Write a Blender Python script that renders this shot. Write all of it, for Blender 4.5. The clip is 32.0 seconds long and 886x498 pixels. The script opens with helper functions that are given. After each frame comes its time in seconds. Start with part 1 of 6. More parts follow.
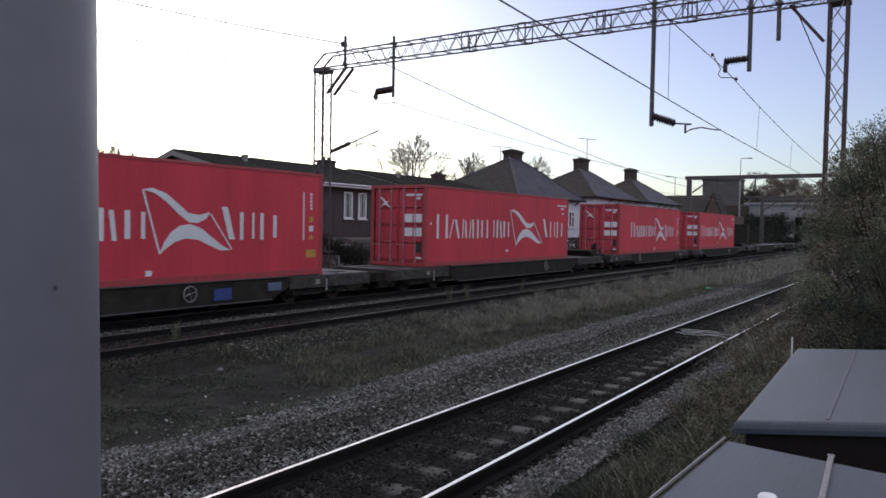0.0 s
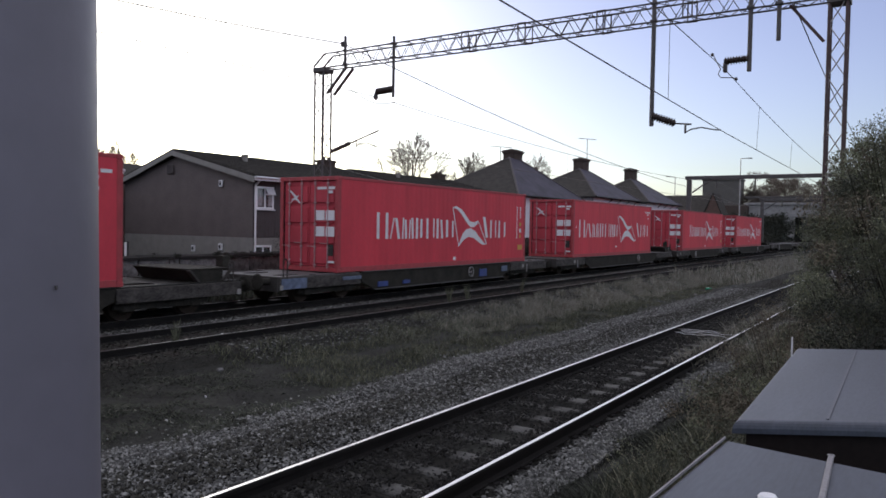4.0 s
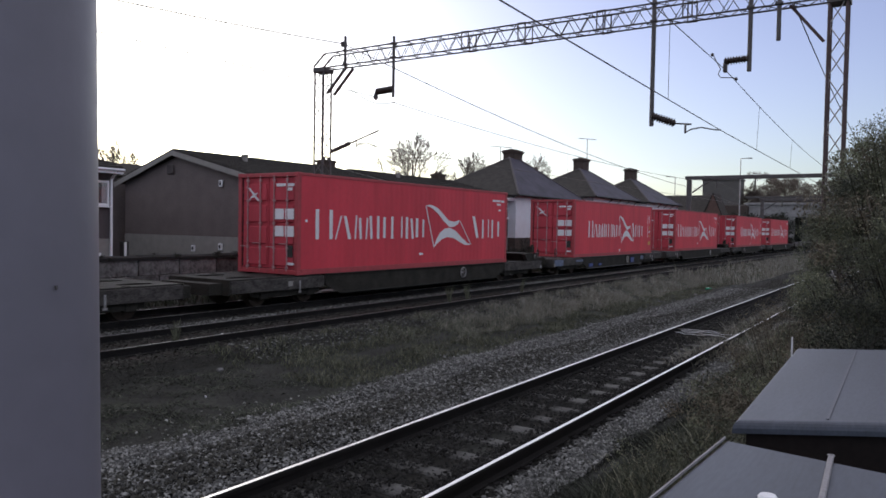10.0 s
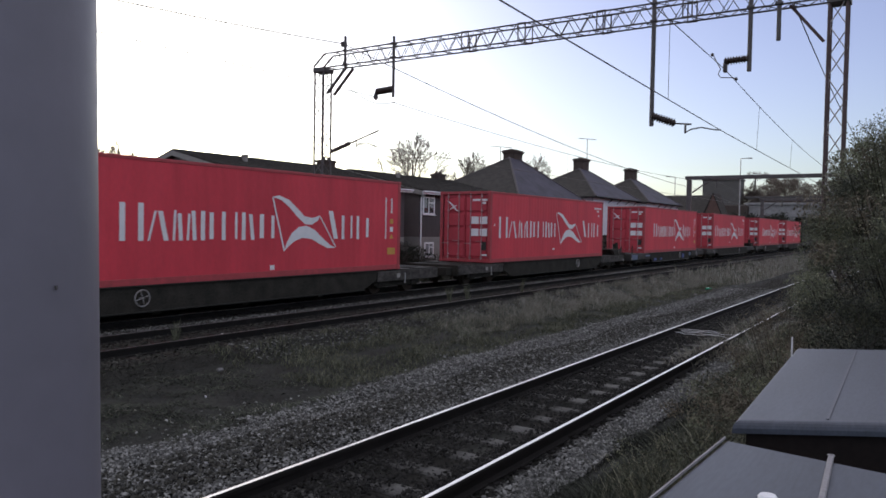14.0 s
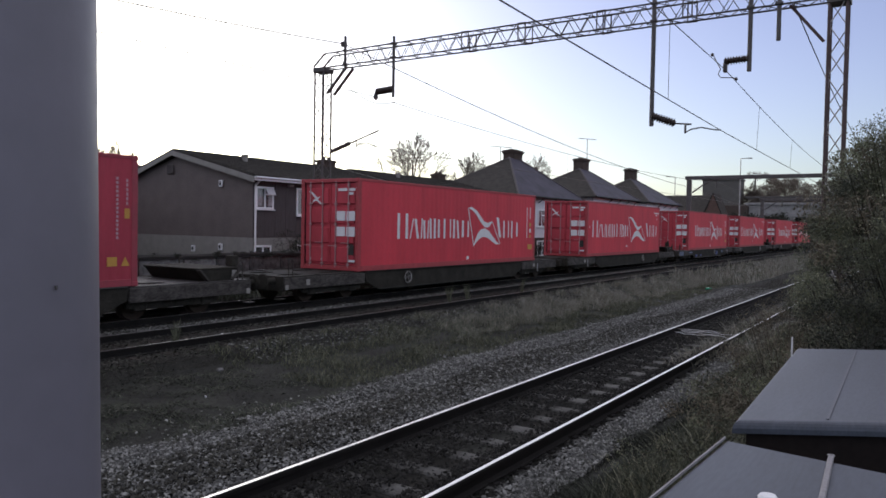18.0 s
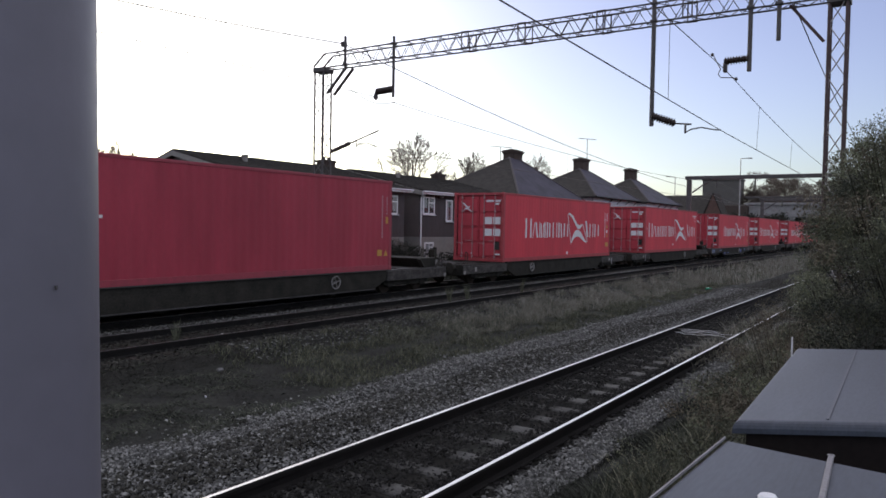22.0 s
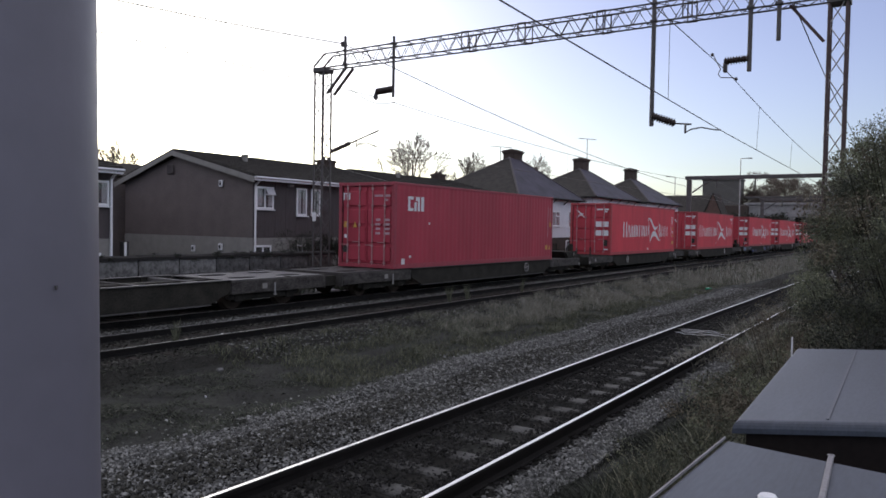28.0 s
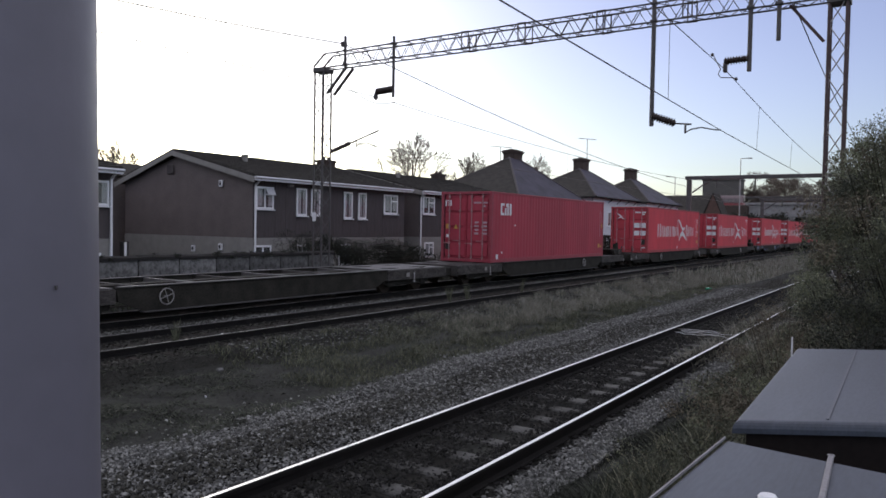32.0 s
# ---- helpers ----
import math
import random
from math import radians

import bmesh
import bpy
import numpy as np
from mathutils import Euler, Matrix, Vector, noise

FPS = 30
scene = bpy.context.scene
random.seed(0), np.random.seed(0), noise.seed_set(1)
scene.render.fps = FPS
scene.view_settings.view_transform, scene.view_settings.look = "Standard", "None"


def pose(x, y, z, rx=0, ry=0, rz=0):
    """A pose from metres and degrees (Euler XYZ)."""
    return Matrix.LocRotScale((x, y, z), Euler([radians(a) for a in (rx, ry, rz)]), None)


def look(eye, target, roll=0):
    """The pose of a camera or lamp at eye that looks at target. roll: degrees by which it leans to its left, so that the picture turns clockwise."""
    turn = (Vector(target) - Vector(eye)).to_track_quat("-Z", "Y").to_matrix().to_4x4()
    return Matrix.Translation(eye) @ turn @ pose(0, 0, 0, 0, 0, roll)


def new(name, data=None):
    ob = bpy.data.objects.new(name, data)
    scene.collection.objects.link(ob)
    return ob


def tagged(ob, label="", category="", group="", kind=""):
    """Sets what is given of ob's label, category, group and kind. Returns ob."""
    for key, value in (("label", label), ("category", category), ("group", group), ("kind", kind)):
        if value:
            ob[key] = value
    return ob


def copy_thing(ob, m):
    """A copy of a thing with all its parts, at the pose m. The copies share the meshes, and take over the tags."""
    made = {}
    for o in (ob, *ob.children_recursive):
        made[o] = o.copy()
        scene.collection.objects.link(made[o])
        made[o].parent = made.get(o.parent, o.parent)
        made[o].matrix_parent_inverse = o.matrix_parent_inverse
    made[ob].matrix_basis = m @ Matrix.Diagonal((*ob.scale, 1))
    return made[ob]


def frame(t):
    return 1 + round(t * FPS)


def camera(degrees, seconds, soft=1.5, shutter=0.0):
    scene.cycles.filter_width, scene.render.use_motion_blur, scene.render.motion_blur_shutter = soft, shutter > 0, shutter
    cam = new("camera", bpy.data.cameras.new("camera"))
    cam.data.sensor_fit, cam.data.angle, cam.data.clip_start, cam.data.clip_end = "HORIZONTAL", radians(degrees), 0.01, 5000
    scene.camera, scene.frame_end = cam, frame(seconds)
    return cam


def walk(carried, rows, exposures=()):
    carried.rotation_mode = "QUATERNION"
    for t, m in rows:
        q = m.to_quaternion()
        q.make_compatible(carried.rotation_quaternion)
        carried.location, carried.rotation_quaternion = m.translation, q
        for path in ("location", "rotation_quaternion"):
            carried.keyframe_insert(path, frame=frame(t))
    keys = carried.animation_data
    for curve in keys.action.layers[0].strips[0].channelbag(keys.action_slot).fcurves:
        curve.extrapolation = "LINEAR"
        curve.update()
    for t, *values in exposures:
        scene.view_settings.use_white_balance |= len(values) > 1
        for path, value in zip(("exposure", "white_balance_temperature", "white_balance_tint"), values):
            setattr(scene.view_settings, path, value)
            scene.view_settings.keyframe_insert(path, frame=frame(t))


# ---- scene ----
# camera: stands still on the platform end, looking along and across the tracks
EYE = (0.0, 0.0, 2.359)
YAW, PITCH, ROLL = radians(33.454), radians(-1.7995), 1.033
cam = camera(62.185, 32.0, soft=1.6, shutter=0.4)
AIM = (EYE[0] + math.cos(PITCH) * math.cos(YAW), EYE[1] + math.cos(PITCH) * math.sin(YAW), EYE[2] + math.sin(PITCH))
walk(cam, [(0.0, look(EYE, AIM, ROLL)), (32.0, look(EYE, AIM, ROLL))], exposures=[(0.0, 0.35, 6650, 12.5), (32.0, 0.35, 6650, 12.5)])

# ---- light: low hazy winter sun beyond the houses, pale sky ----
SUN_AZ, SUN_EL = radians(57.0), radians(14.0)
world = bpy.data.worlds.new("sky")
scene.world = world
world.use_nodes = True
wn = world.node_tree
sky = wn.nodes.new("ShaderNodeTexSky")
sky.sky_type = "NISHITA"
sky.sun_disc = False
sky.sun_elevation = SUN_EL
sky.sun_rotation = radians(90) - SUN_AZ
sky.air_density, sky.dust_density, sky.ozone_density = 1.0, 1.2, 4.0
wn.nodes["Background"].inputs["Strength"].default_value = 0.136
haze = wn.nodes.new("ShaderNodeHueSaturation")
haze.inputs["Saturation"].default_value = 0.79
haze.inputs["Hue"].default_value = 0.526
wn.links.new(sky.outputs["Color"], haze.inputs["Color"])
wn.links.new(haze.outputs["Color"], wn.nodes["Background"].inputs["Color"])
sun = new("sun", bpy.data.lights.new("sun", "SUN"))
sun.data.energy, sun.data.angle, sun.data.color = 1.35, radians(160), (1.0, 0.97, 0.93)   # the sun spread out by high haze
HAZE_EL = radians(86.0)
SUN_DIR = Vector((math.cos(HAZE_EL) * math.cos(SUN_AZ), math.cos(HAZE_EL) * math.sin(SUN_AZ), math.sin(HAZE_EL)))
sun.matrix_world = look(SUN_DIR * 60, (0, 0, 0))


# ---- materials ----
def mat(name, a, b=None, rough=0.8, metal=0.0, scale=4.0, fine=60.0, bump=0.2, per_piece=0.0, island=0.0, spec=0.5, stretch=(1, 1, 1), mid=0.5, soft=0.22, skew=0.0, streak=0.0):
    """Two colours mixed by coarse and fine noise, with relief; pieces may differ by a random value."""
    m = bpy.data.materials.new(name)
    m.use_nodes = True
    t = m.node_tree
    n, l = t.nodes, t.links
    p = n["Principled BSDF"]
    p.inputs["Roughness"].default_value = rough
    p.inputs["Metallic"].default_value = metal
    p.inputs["Specular IOR Level"].default_value = spec
    b = b or tuple(c * 0.75 for c in a)
    co = n.new("ShaderNodeTexCoord")
    mp = n.new("ShaderNodeMapping")
    mp.inputs["Scale"].default_value = stretch
    l.new(co.outputs["Object"], mp.inputs["Vector"])
    n1, n2 = n.new("ShaderNodeTexNoise"), n.new("ShaderNodeTexNoise")
    n1.inputs["Scale"].default_value, n1.inputs["Detail"].default_value = scale, 5
    n2.inputs["Scale"].default_value, n2.inputs["Detail"].default_value = fine, 3
    for q in (n1, n2):
        l.new(mp.outputs["Vector"], q.inputs["Vector"])
    add = n.new("ShaderNodeMath")
    add.operation = "MULTIPLY_ADD"
    add.inputs[1].default_value = 0.45
    l.new(n2.outputs["Fac"], add.inputs[0])
    mul = n.new("ShaderNodeMath")
    mul.operation = "MULTIPLY"
    mul.inputs[1].default_value = 0.55
    l.new(n1.outputs["Fac"], mul.inputs[0])
    l.new(mul.outputs[0], add.inputs[2])
    ramp = n.new("ShaderNodeValToRGB")
    ramp.color_ramp.elements[0].position, ramp.color_ramp.elements[1].position = mid - soft, mid + soft
    ramp.color_ramp.elements[0].color, ramp.color_ramp.elements[1].color = (*b, 1), (*a, 1)
    l.new(add.outputs[0], ramp.inputs["Fac"])
    col = ramp.outputs["Color"]
    if per_piece or island:
        src = n.new("ShaderNodeNewGeometry").outputs["Random Per Island"] if island else n.new("ShaderNodeObjectInfo").outputs["Random"]
        k = island or per_piece
        mr = n.new("ShaderNodeMapRange")
        mr.inputs["To Min"].default_value, mr.inputs["To Max"].default_value = 1 - k, 1 + k
        if skew:                                # many dull pieces, a few pale ones
            pw = n.new("ShaderNodeMath")
            pw.operation = "POWER"
            pw.inputs[1].default_value = skew
            l.new(src, pw.inputs[0])
            src = pw.outputs[0]
            mr.inputs["To Min"].default_value, mr.inputs["To Max"].default_value = 0.5, 2.3
        l.new(src, mr.inputs["Value"])
        hs = n.new("ShaderNodeHueSaturation")
        l.new(mr.outputs[0], hs.inputs["Value"])
        l.new(col, hs.inputs["Color"])
        col = hs.outputs["Color"]
    if streak:                                  # rain streaks and grime that run down the surface
        ms, ns, rs = n.new("ShaderNodeMapping"), n.new("ShaderNodeTexNoise"), n.new("ShaderNodeMapRange")
        ms.inputs["Scale"].default_value = (1.1, 1.1, 0.22)
        ns.inputs["Scale"].default_value, ns.inputs["Detail"].default_value, ns.inputs["Roughness"].default_value = 1.0, 7, 0.62
        l.new(co.outputs["Object"], ms.inputs["Vector"])
        l.new(ms.outputs["Vector"], ns.inputs["Vector"])
        rs.inputs["From Min"].default_value, rs.inputs["From Max"].default_value = 0.36, 0.62
        rs.inputs["To Min"].default_value, rs.inputs["To Max"].default_value = 1 - streak, 1 + streak * 0.35
        l.new(ns.outputs["Fac"], rs.inputs["Value"])
        hv = n.new("ShaderNodeHueSaturation")
        l.new(rs.outputs[0], hv.inputs["Value"])
        l.new(col, hv.inputs["Color"])
        col = hv.outputs["Color"]
    l.new(col, p.inputs["Base Color"])
    if bump:
        bp = n.new("ShaderNodeBump")
        bp.inputs["Strength"].default_value, bp.inputs["Distance"].default_value = bump, 0.02
        l.new(add.outputs[0], bp.inputs["Height"])
        l.new(bp.outputs["Normal"], p.inputs["Normal"])
    return m


M = dict(
    red=mat("bright red container paint", (0.65, 0.055, 0.076), (0.51, 0.05, 0.068), 0.55, scale=0.9, fine=16, bump=0.05, stretch=(1, 1, 0.45), spec=0.25, streak=0.14),
    maroon=mat("faded maroon container paint", (0.41, 0.045, 0.070), (0.32, 0.040, 0.059), 0.55, scale=0.9, fine=16, bump=0.05, stretch=(1, 1, 0.4), spec=0.3, streak=0.16),
    redframe=mat("scuffed red frame steel", (0.47, 0.052, 0.062), (0.22, 0.036, 0.040), 0.6, scale=6, fine=50, bump=0.1),
    maroonframe=mat("scuffed maroon frame steel", (0.37, 0.043, 0.066), (0.2, 0.034, 0.045), 0.55, scale=6, fine=50, bump=0.1),
    rod=mat("grimy painted rod", (0.46, 0.27, 0.27), (0.28, 0.16, 0.16), 0.5, 0.2, scale=9, bump=0.08),
    rubber=mat("black rubber", (0.02, 0.02, 0.02), (0.012, 0.012, 0.012), 0.7, bump=0.05),
    white=mat("white paint", (0.74, 0.74, 0.74), (0.60, 0.60, 0.60), 0.5, scale=5, bump=0.03),
    fadedwhite=mat("faded white stencil paint", (0.5, 0.36, 0.38), (0.36, 0.2, 0.22), 0.6, scale=8, bump=0.03),
    yellow=mat("yellow paint", (0.56, 0.33, 0.06), (0.42, 0.2, 0.04), 0.5, bump=0.03),
    blue=mat("blue stencil paint", (0.034, 0.065, 0.25), (0.02, 0.036, 0.12), 0.5, bump=0.05),
    paleblue=mat("scuffed pale blue stencil paint", (0.18, 0.225, 0.32), (0.05, 0.06, 0.085), 0.6, scale=7, fine=30, bump=0.05, spec=0.2),
    bottle=mat("green bottle glass", (0.04, 0.30, 0.16), (0.02, 0.2, 0.1), 0.12, bump=0),
    blackballast=mat("near-black ballast", (0.0255, 0.025, 0.0225), (0.0115, 0.0113, 0.0105), 0.9, scale=8, fine=60, bump=0.2, island=0.6, spec=0.12),
    void=mat("rusty case side darkened as lid shade", (0.022, 0.017, 0.015), (0.012, 0.010, 0.009), 0.9, scale=4, fine=30, bump=0.2, spec=0.1),
    lidsheet=mat("paler patch of cabinet paint", (0.07854, 0.08224, 0.09794), (0.05082, 0.05267, 0.06098), 0.5, scale=1.6, fine=30, bump=0.10, stretch=(0.4, 1, 1)),
    door=mat("dull red door paint", (0.53, 0.062, 0.082), (0.38, 0.052, 0.066), 0.6, scale=1.6, fine=18, bump=0.06, stretch=(1, 1, 0.45), spec=0.2, streak=0.18),
    bed=mat("dark gaps of the ballast bed", (0.04074, 0.03955, 0.03384), (0.01746, 0.0173, 0.01466), 0.95, scale=2.5, fine=28, bump=0.9, spec=0.12),
    frontclad=mat("dark brown board colour", (0.102, 0.089, 0.087), (0.068, 0.059, 0.058), 0.85, scale=2.5, fine=20, bump=0.3, spec=0.15, stretch=(3, 1, 0.4)),
    stem=mat("dark bush stem", (0.035, 0.030, 0.024), (0.02, 0.018, 0.015), 0.9, scale=6, bump=0.3, spec=0.15),
    deckmid=mat("dusty dark deck plate", (0.085, 0.081, 0.078), (0.036, 0.034, 0.032), 0.7, 0.05, scale=2.5, fine=25, bump=0.12, spec=0.2),
    busred=mat("dull red bus paint", (0.272, 0.06, 0.064), (0.208, 0.048, 0.052), 0.45, scale=2, bump=0.02),
    buswhite=mat("off-white bus paint", (0.31, 0.2319, 0.2346), (0.2604, 0.195, 0.1973), 0.45, scale=2, bump=0.02),
    hiptile=mat("pale mortared hip tiles", (0.12, 0.11, 0.107), (0.06, 0.055, 0.055), 0.9, scale=5, fine=30, bump=0.3, spec=0.2),
    zinc=mat("galvanised steel", (0.42, 0.42, 0.42), (0.28, 0.25, 0.24), 0.45, 0.7, scale=9, bump=0.08),
    wagon=mat("grimy dark wagon steel", (0.046, 0.0425, 0.034), (0.011, 0.0107, 0.009), 0.85, scale=2.4, fine=22, bump=0.15, spec=0.15),
    wagonlight=mat("dusty grey wagon steel", (0.072, 0.066, 0.06), (0.0264, 0.024, 0.0216), 0.7, scale=3, fine=30, bump=0.15, spec=0.15),
    sill=mat("patchy rusted wagon sill", (0.088, 0.080, 0.073), (0.024, 0.0225, 0.020), 0.8, scale=3.2, fine=18, bump=0.2, spec=0.15, stretch=(1, 1, 1.6), soft=0.13),
    deck=mat("worn grey deck plate", (0.11, 0.105, 0.102), (0.046, 0.043, 0.04), 0.65, 0.1, scale=2.5, fine=25, bump=0.12),
    deckdark=mat("oily dark deck plate", (0.03746, 0.03712, 0.03226), (0.01498, 0.01503, 0.0129), 0.75, scale=2.5, fine=25, bump=0.12, spec=0.15),
    wheel=mat("brown brake dust on wheel steel", (0.06, 0.045, 0.035), (0.035, 0.028, 0.022), 0.7, 0.4, bump=0.1, spec=0.15),
    railtop=mat("polished rail head", (0.74, 0.73, 0.70), (0.52, 0.515, 0.50), 0.30, 1.0, scale=3, fine=60, bump=0.02),
    raildull=mat("dull rail head", (0.24, 0.235, 0.23), (0.11, 0.105, 0.10), 0.45, 0.8, scale=3, fine=60, bump=0.05),
    rust=mat("rusty rail web", (0.019, 0.0175, 0.016), (0.009, 0.0083, 0.0076), 0.9, scale=4, bump=0.2, spec=0.15),
    sleeper=mat("weathered concrete sleeper", (0.150, 0.150, 0.138), (0.045, 0.044, 0.040), 0.9, scale=5, fine=50, bump=0.25, per_piece=0.25, spec=0.15),
    darksleeper=mat("oily timber sleeper", (0.048, 0.0384, 0.03264), (0.02688, 0.02304, 0.0192), 0.9, scale=5, fine=50, bump=0.3, per_piece=0.3, spec=0.15),
    ballast=mat("grey granite ballast", (0.172, 0.175, 0.165), (0.060, 0.061, 0.057), 0.85, scale=8, fine=60, bump=0.2, island=0.95, skew=2.2, spec=0.15),
    darkballast=mat("oily brown ballast", (0.054, 0.053, 0.044), (0.021, 0.0212, 0.018), 0.9, scale=8, fine=60, bump=0.2, island=0.6, spec=0.15),
    soil=mat("dark cinder soil with moss", (0.043, 0.045, 0.037), (0.012, 0.0125, 0.0105), 0.95, scale=1.3, fine=22, bump=0.8, spec=0.15, soft=0.14),
    drygrass=mat("pale dry grass", (0.3102, 0.2998, 0.2501), (0.151, 0.148, 0.1162), 0.9, scale=1.2, bump=0, island=0.5, spec=0.15),
    straw=mat("bleached straw", (0.36, 0.34, 0.24), (0.2, 0.19, 0.13), 0.85, scale=1.2, bump=0, island=0.4, spec=0.15),
    greengrass=mat("dull green grass", (0.165, 0.17, 0.112), (0.062, 0.067, 0.046), 0.9, scale=1.2, bump=0, island=0.5, spec=0.15),
    moss=mat("moss and low weeds", (0.094, 0.102, 0.074), (0.028, 0.031, 0.025), 0.95, scale=1.6, bump=0, island=0.5, spec=0.15),
    leaf=mat("olive bush leaf", (0.20, 0.21, 0.13), (0.05, 0.057, 0.046), 0.6, scale=1.5, fine=4, bump=0, island=0.3, spec=0.2, soft=0.11),
    leafdark=mat("dark leaf, also used as bush shade", (0.040, 0.044, 0.032), (0.019, 0.021, 0.016), 0.7, scale=2.0, fine=20, bump=0, island=0.4, spec=0.15),
    bark=mat("grey brown bark", (0.14, 0.112, 0.091), (0.07, 0.0588, 0.049), 0.9, scale=6, bump=0.4),
    mast=mat("weathered grey steelwork", (0.1054, 0.0992, 0.0961), (0.062, 0.0558, 0.0527), 0.6, 0.3, scale=5, bump=0.1),
    mastred=mat("rusted red oxide steelwork", (0.1062, 0.07225, 0.0697), (0.068, 0.04675, 0.04505), 0.75, 0.1, scale=6, bump=0.15),
    wire=mat("dull copper wire", (0.08, 0.068, 0.06), (0.048, 0.04, 0.036), 0.5, 0.6, bump=0),
    insul=mat("brown glazed insulator", (0.04, 0.0224, 0.0176), (0.024, 0.016, 0.0128), 0.3, bump=0.02),
    clad=mat("dark brown hung tiles", (0.168, 0.143, 0.135), (0.117, 0.099, 0.093), 0.85, scale=1.5, fine=14, bump=0.3, spec=0.15),
    plinth=mat("grey pebbledash", (0.294, 0.2856, 0.26), (0.2058, 0.1938, 0.18), 0.95, scale=3, fine=70, bump=0.3, spec=0.15),
    rooftile=mat("brown concrete roof tiles", (0.066, 0.060, 0.052), (0.022, 0.021, 0.018), 0.9, scale=2.6, fine=16, bump=0.5, spec=0.15),
    slate=mat("blue grey roof slate", (0.066, 0.060, 0.088), (0.016, 0.0155, 0.020), 0.65, scale=0.9, fine=9, bump=0.35, spec=0.15),
    brick=mat("dark sooty brick", (0.09295, 0.0715, 0.06006), (0.05005, 0.04147, 0.03575), 0.9, scale=4, fine=24, bump=0.4, spec=0.15),
    redbrick=mat("red brown brick", (0.128, 0.0798, 0.0616), (0.0768, 0.0504, 0.04224), 0.9, scale=4, fine=24, bump=0.3),
    render=mat("white painted render", (0.72, 0.72, 0.74), (0.58, 0.58, 0.60), 0.85, scale=2, fine=40, bump=0.1),
    block=mat("grey concrete wall panel", (0.25, 0.246, 0.235), (0.055, 0.055, 0.051), 0.95, scale=2.2, fine=11, bump=0.4, per_piece=0.3, spec=0.15, stretch=(1, 1, 0.9), soft=0.17, streak=0.15),
    coping=mat("dark stained coping", (0.04313, 0.04054, 0.03795), (0.02415, 0.02243, 0.02156), 0.95, scale=3, bump=0.3, spec=0.15),
    concrete=mat("pale concrete", (0.33, 0.325, 0.315), (0.17, 0.167, 0.163), 0.9, scale=1.5, fine=20, bump=0.15),
    upvc=mat("white plastic", (0.82, 0.82, 0.82), (0.74, 0.74, 0.74), 0.35, bump=0),
    curtain=mat("net curtain", (0.6655, 0.6655, 0.6803), (0.4141, 0.4141, 0.4289), 0.9, scale=2, stretch=(14, 14, 1), bump=0.05),
    dark=mat("dim room", (0.03, 0.03, 0.032), (0.02, 0.02, 0.02), 0.9, bump=0),
    cabinet=mat("pale grey cabinet paint", (0.046, 0.056, 0.074), (0.026, 0.0325, 0.043), 0.5, scale=2.6, fine=40, bump=0.16, stretch=(0.3, 1.6, 1), soft=0.15),
    cabinetedge=mat("chipped cabinet edge", (0.26, 0.255, 0.26), (0.13, 0.12, 0.12), 0.6, scale=9, fine=60, bump=0.2),
    pole=mat("grey painted post", (0.1502, 0.1428, 0.1694), (0.1237, 0.1198, 0.1395), 0.5, scale=3, fine=30, bump=0.05),
    platform=mat("platform paving", (0.125, 0.1225, 0.1175), (0.085, 0.0825, 0.08), 0.9, scale=3, fine=40, bump=0.2),
    dryleaf=mat("withered leaf", (0.19, 0.165, 0.115), (0.09, 0.078, 0.06), 0.8, scale=1.5, fine=6, bump=0, island=0.35, spec=0.15),
    tower=mat("weathered grey concrete", (0.1275, 0.12, 0.1087), (0.0825, 0.07875, 0.07125), 0.9, scale=0.8, fine=8, bump=0.1),
    wood=mat("distant bare woodland", (0.19, 0.157, 0.132), (0.098, 0.086, 0.067), 0.95, scale=0.6, fine=6, bump=0, island=0.45, spec=0.15),
)
glass = bpy.data.materials.new("window glass")
glass.use_nodes = True
gp = glass.node_tree.nodes["Principled BSDF"]
gp.inputs["Base Color"].default_value = (0.70, 0.72, 0.74, 1)
gp.inputs["Roughness"].default_value = 0.06
gp.inputs["Transmission Weight"].default_value = 0.95
M["glass"] = glass


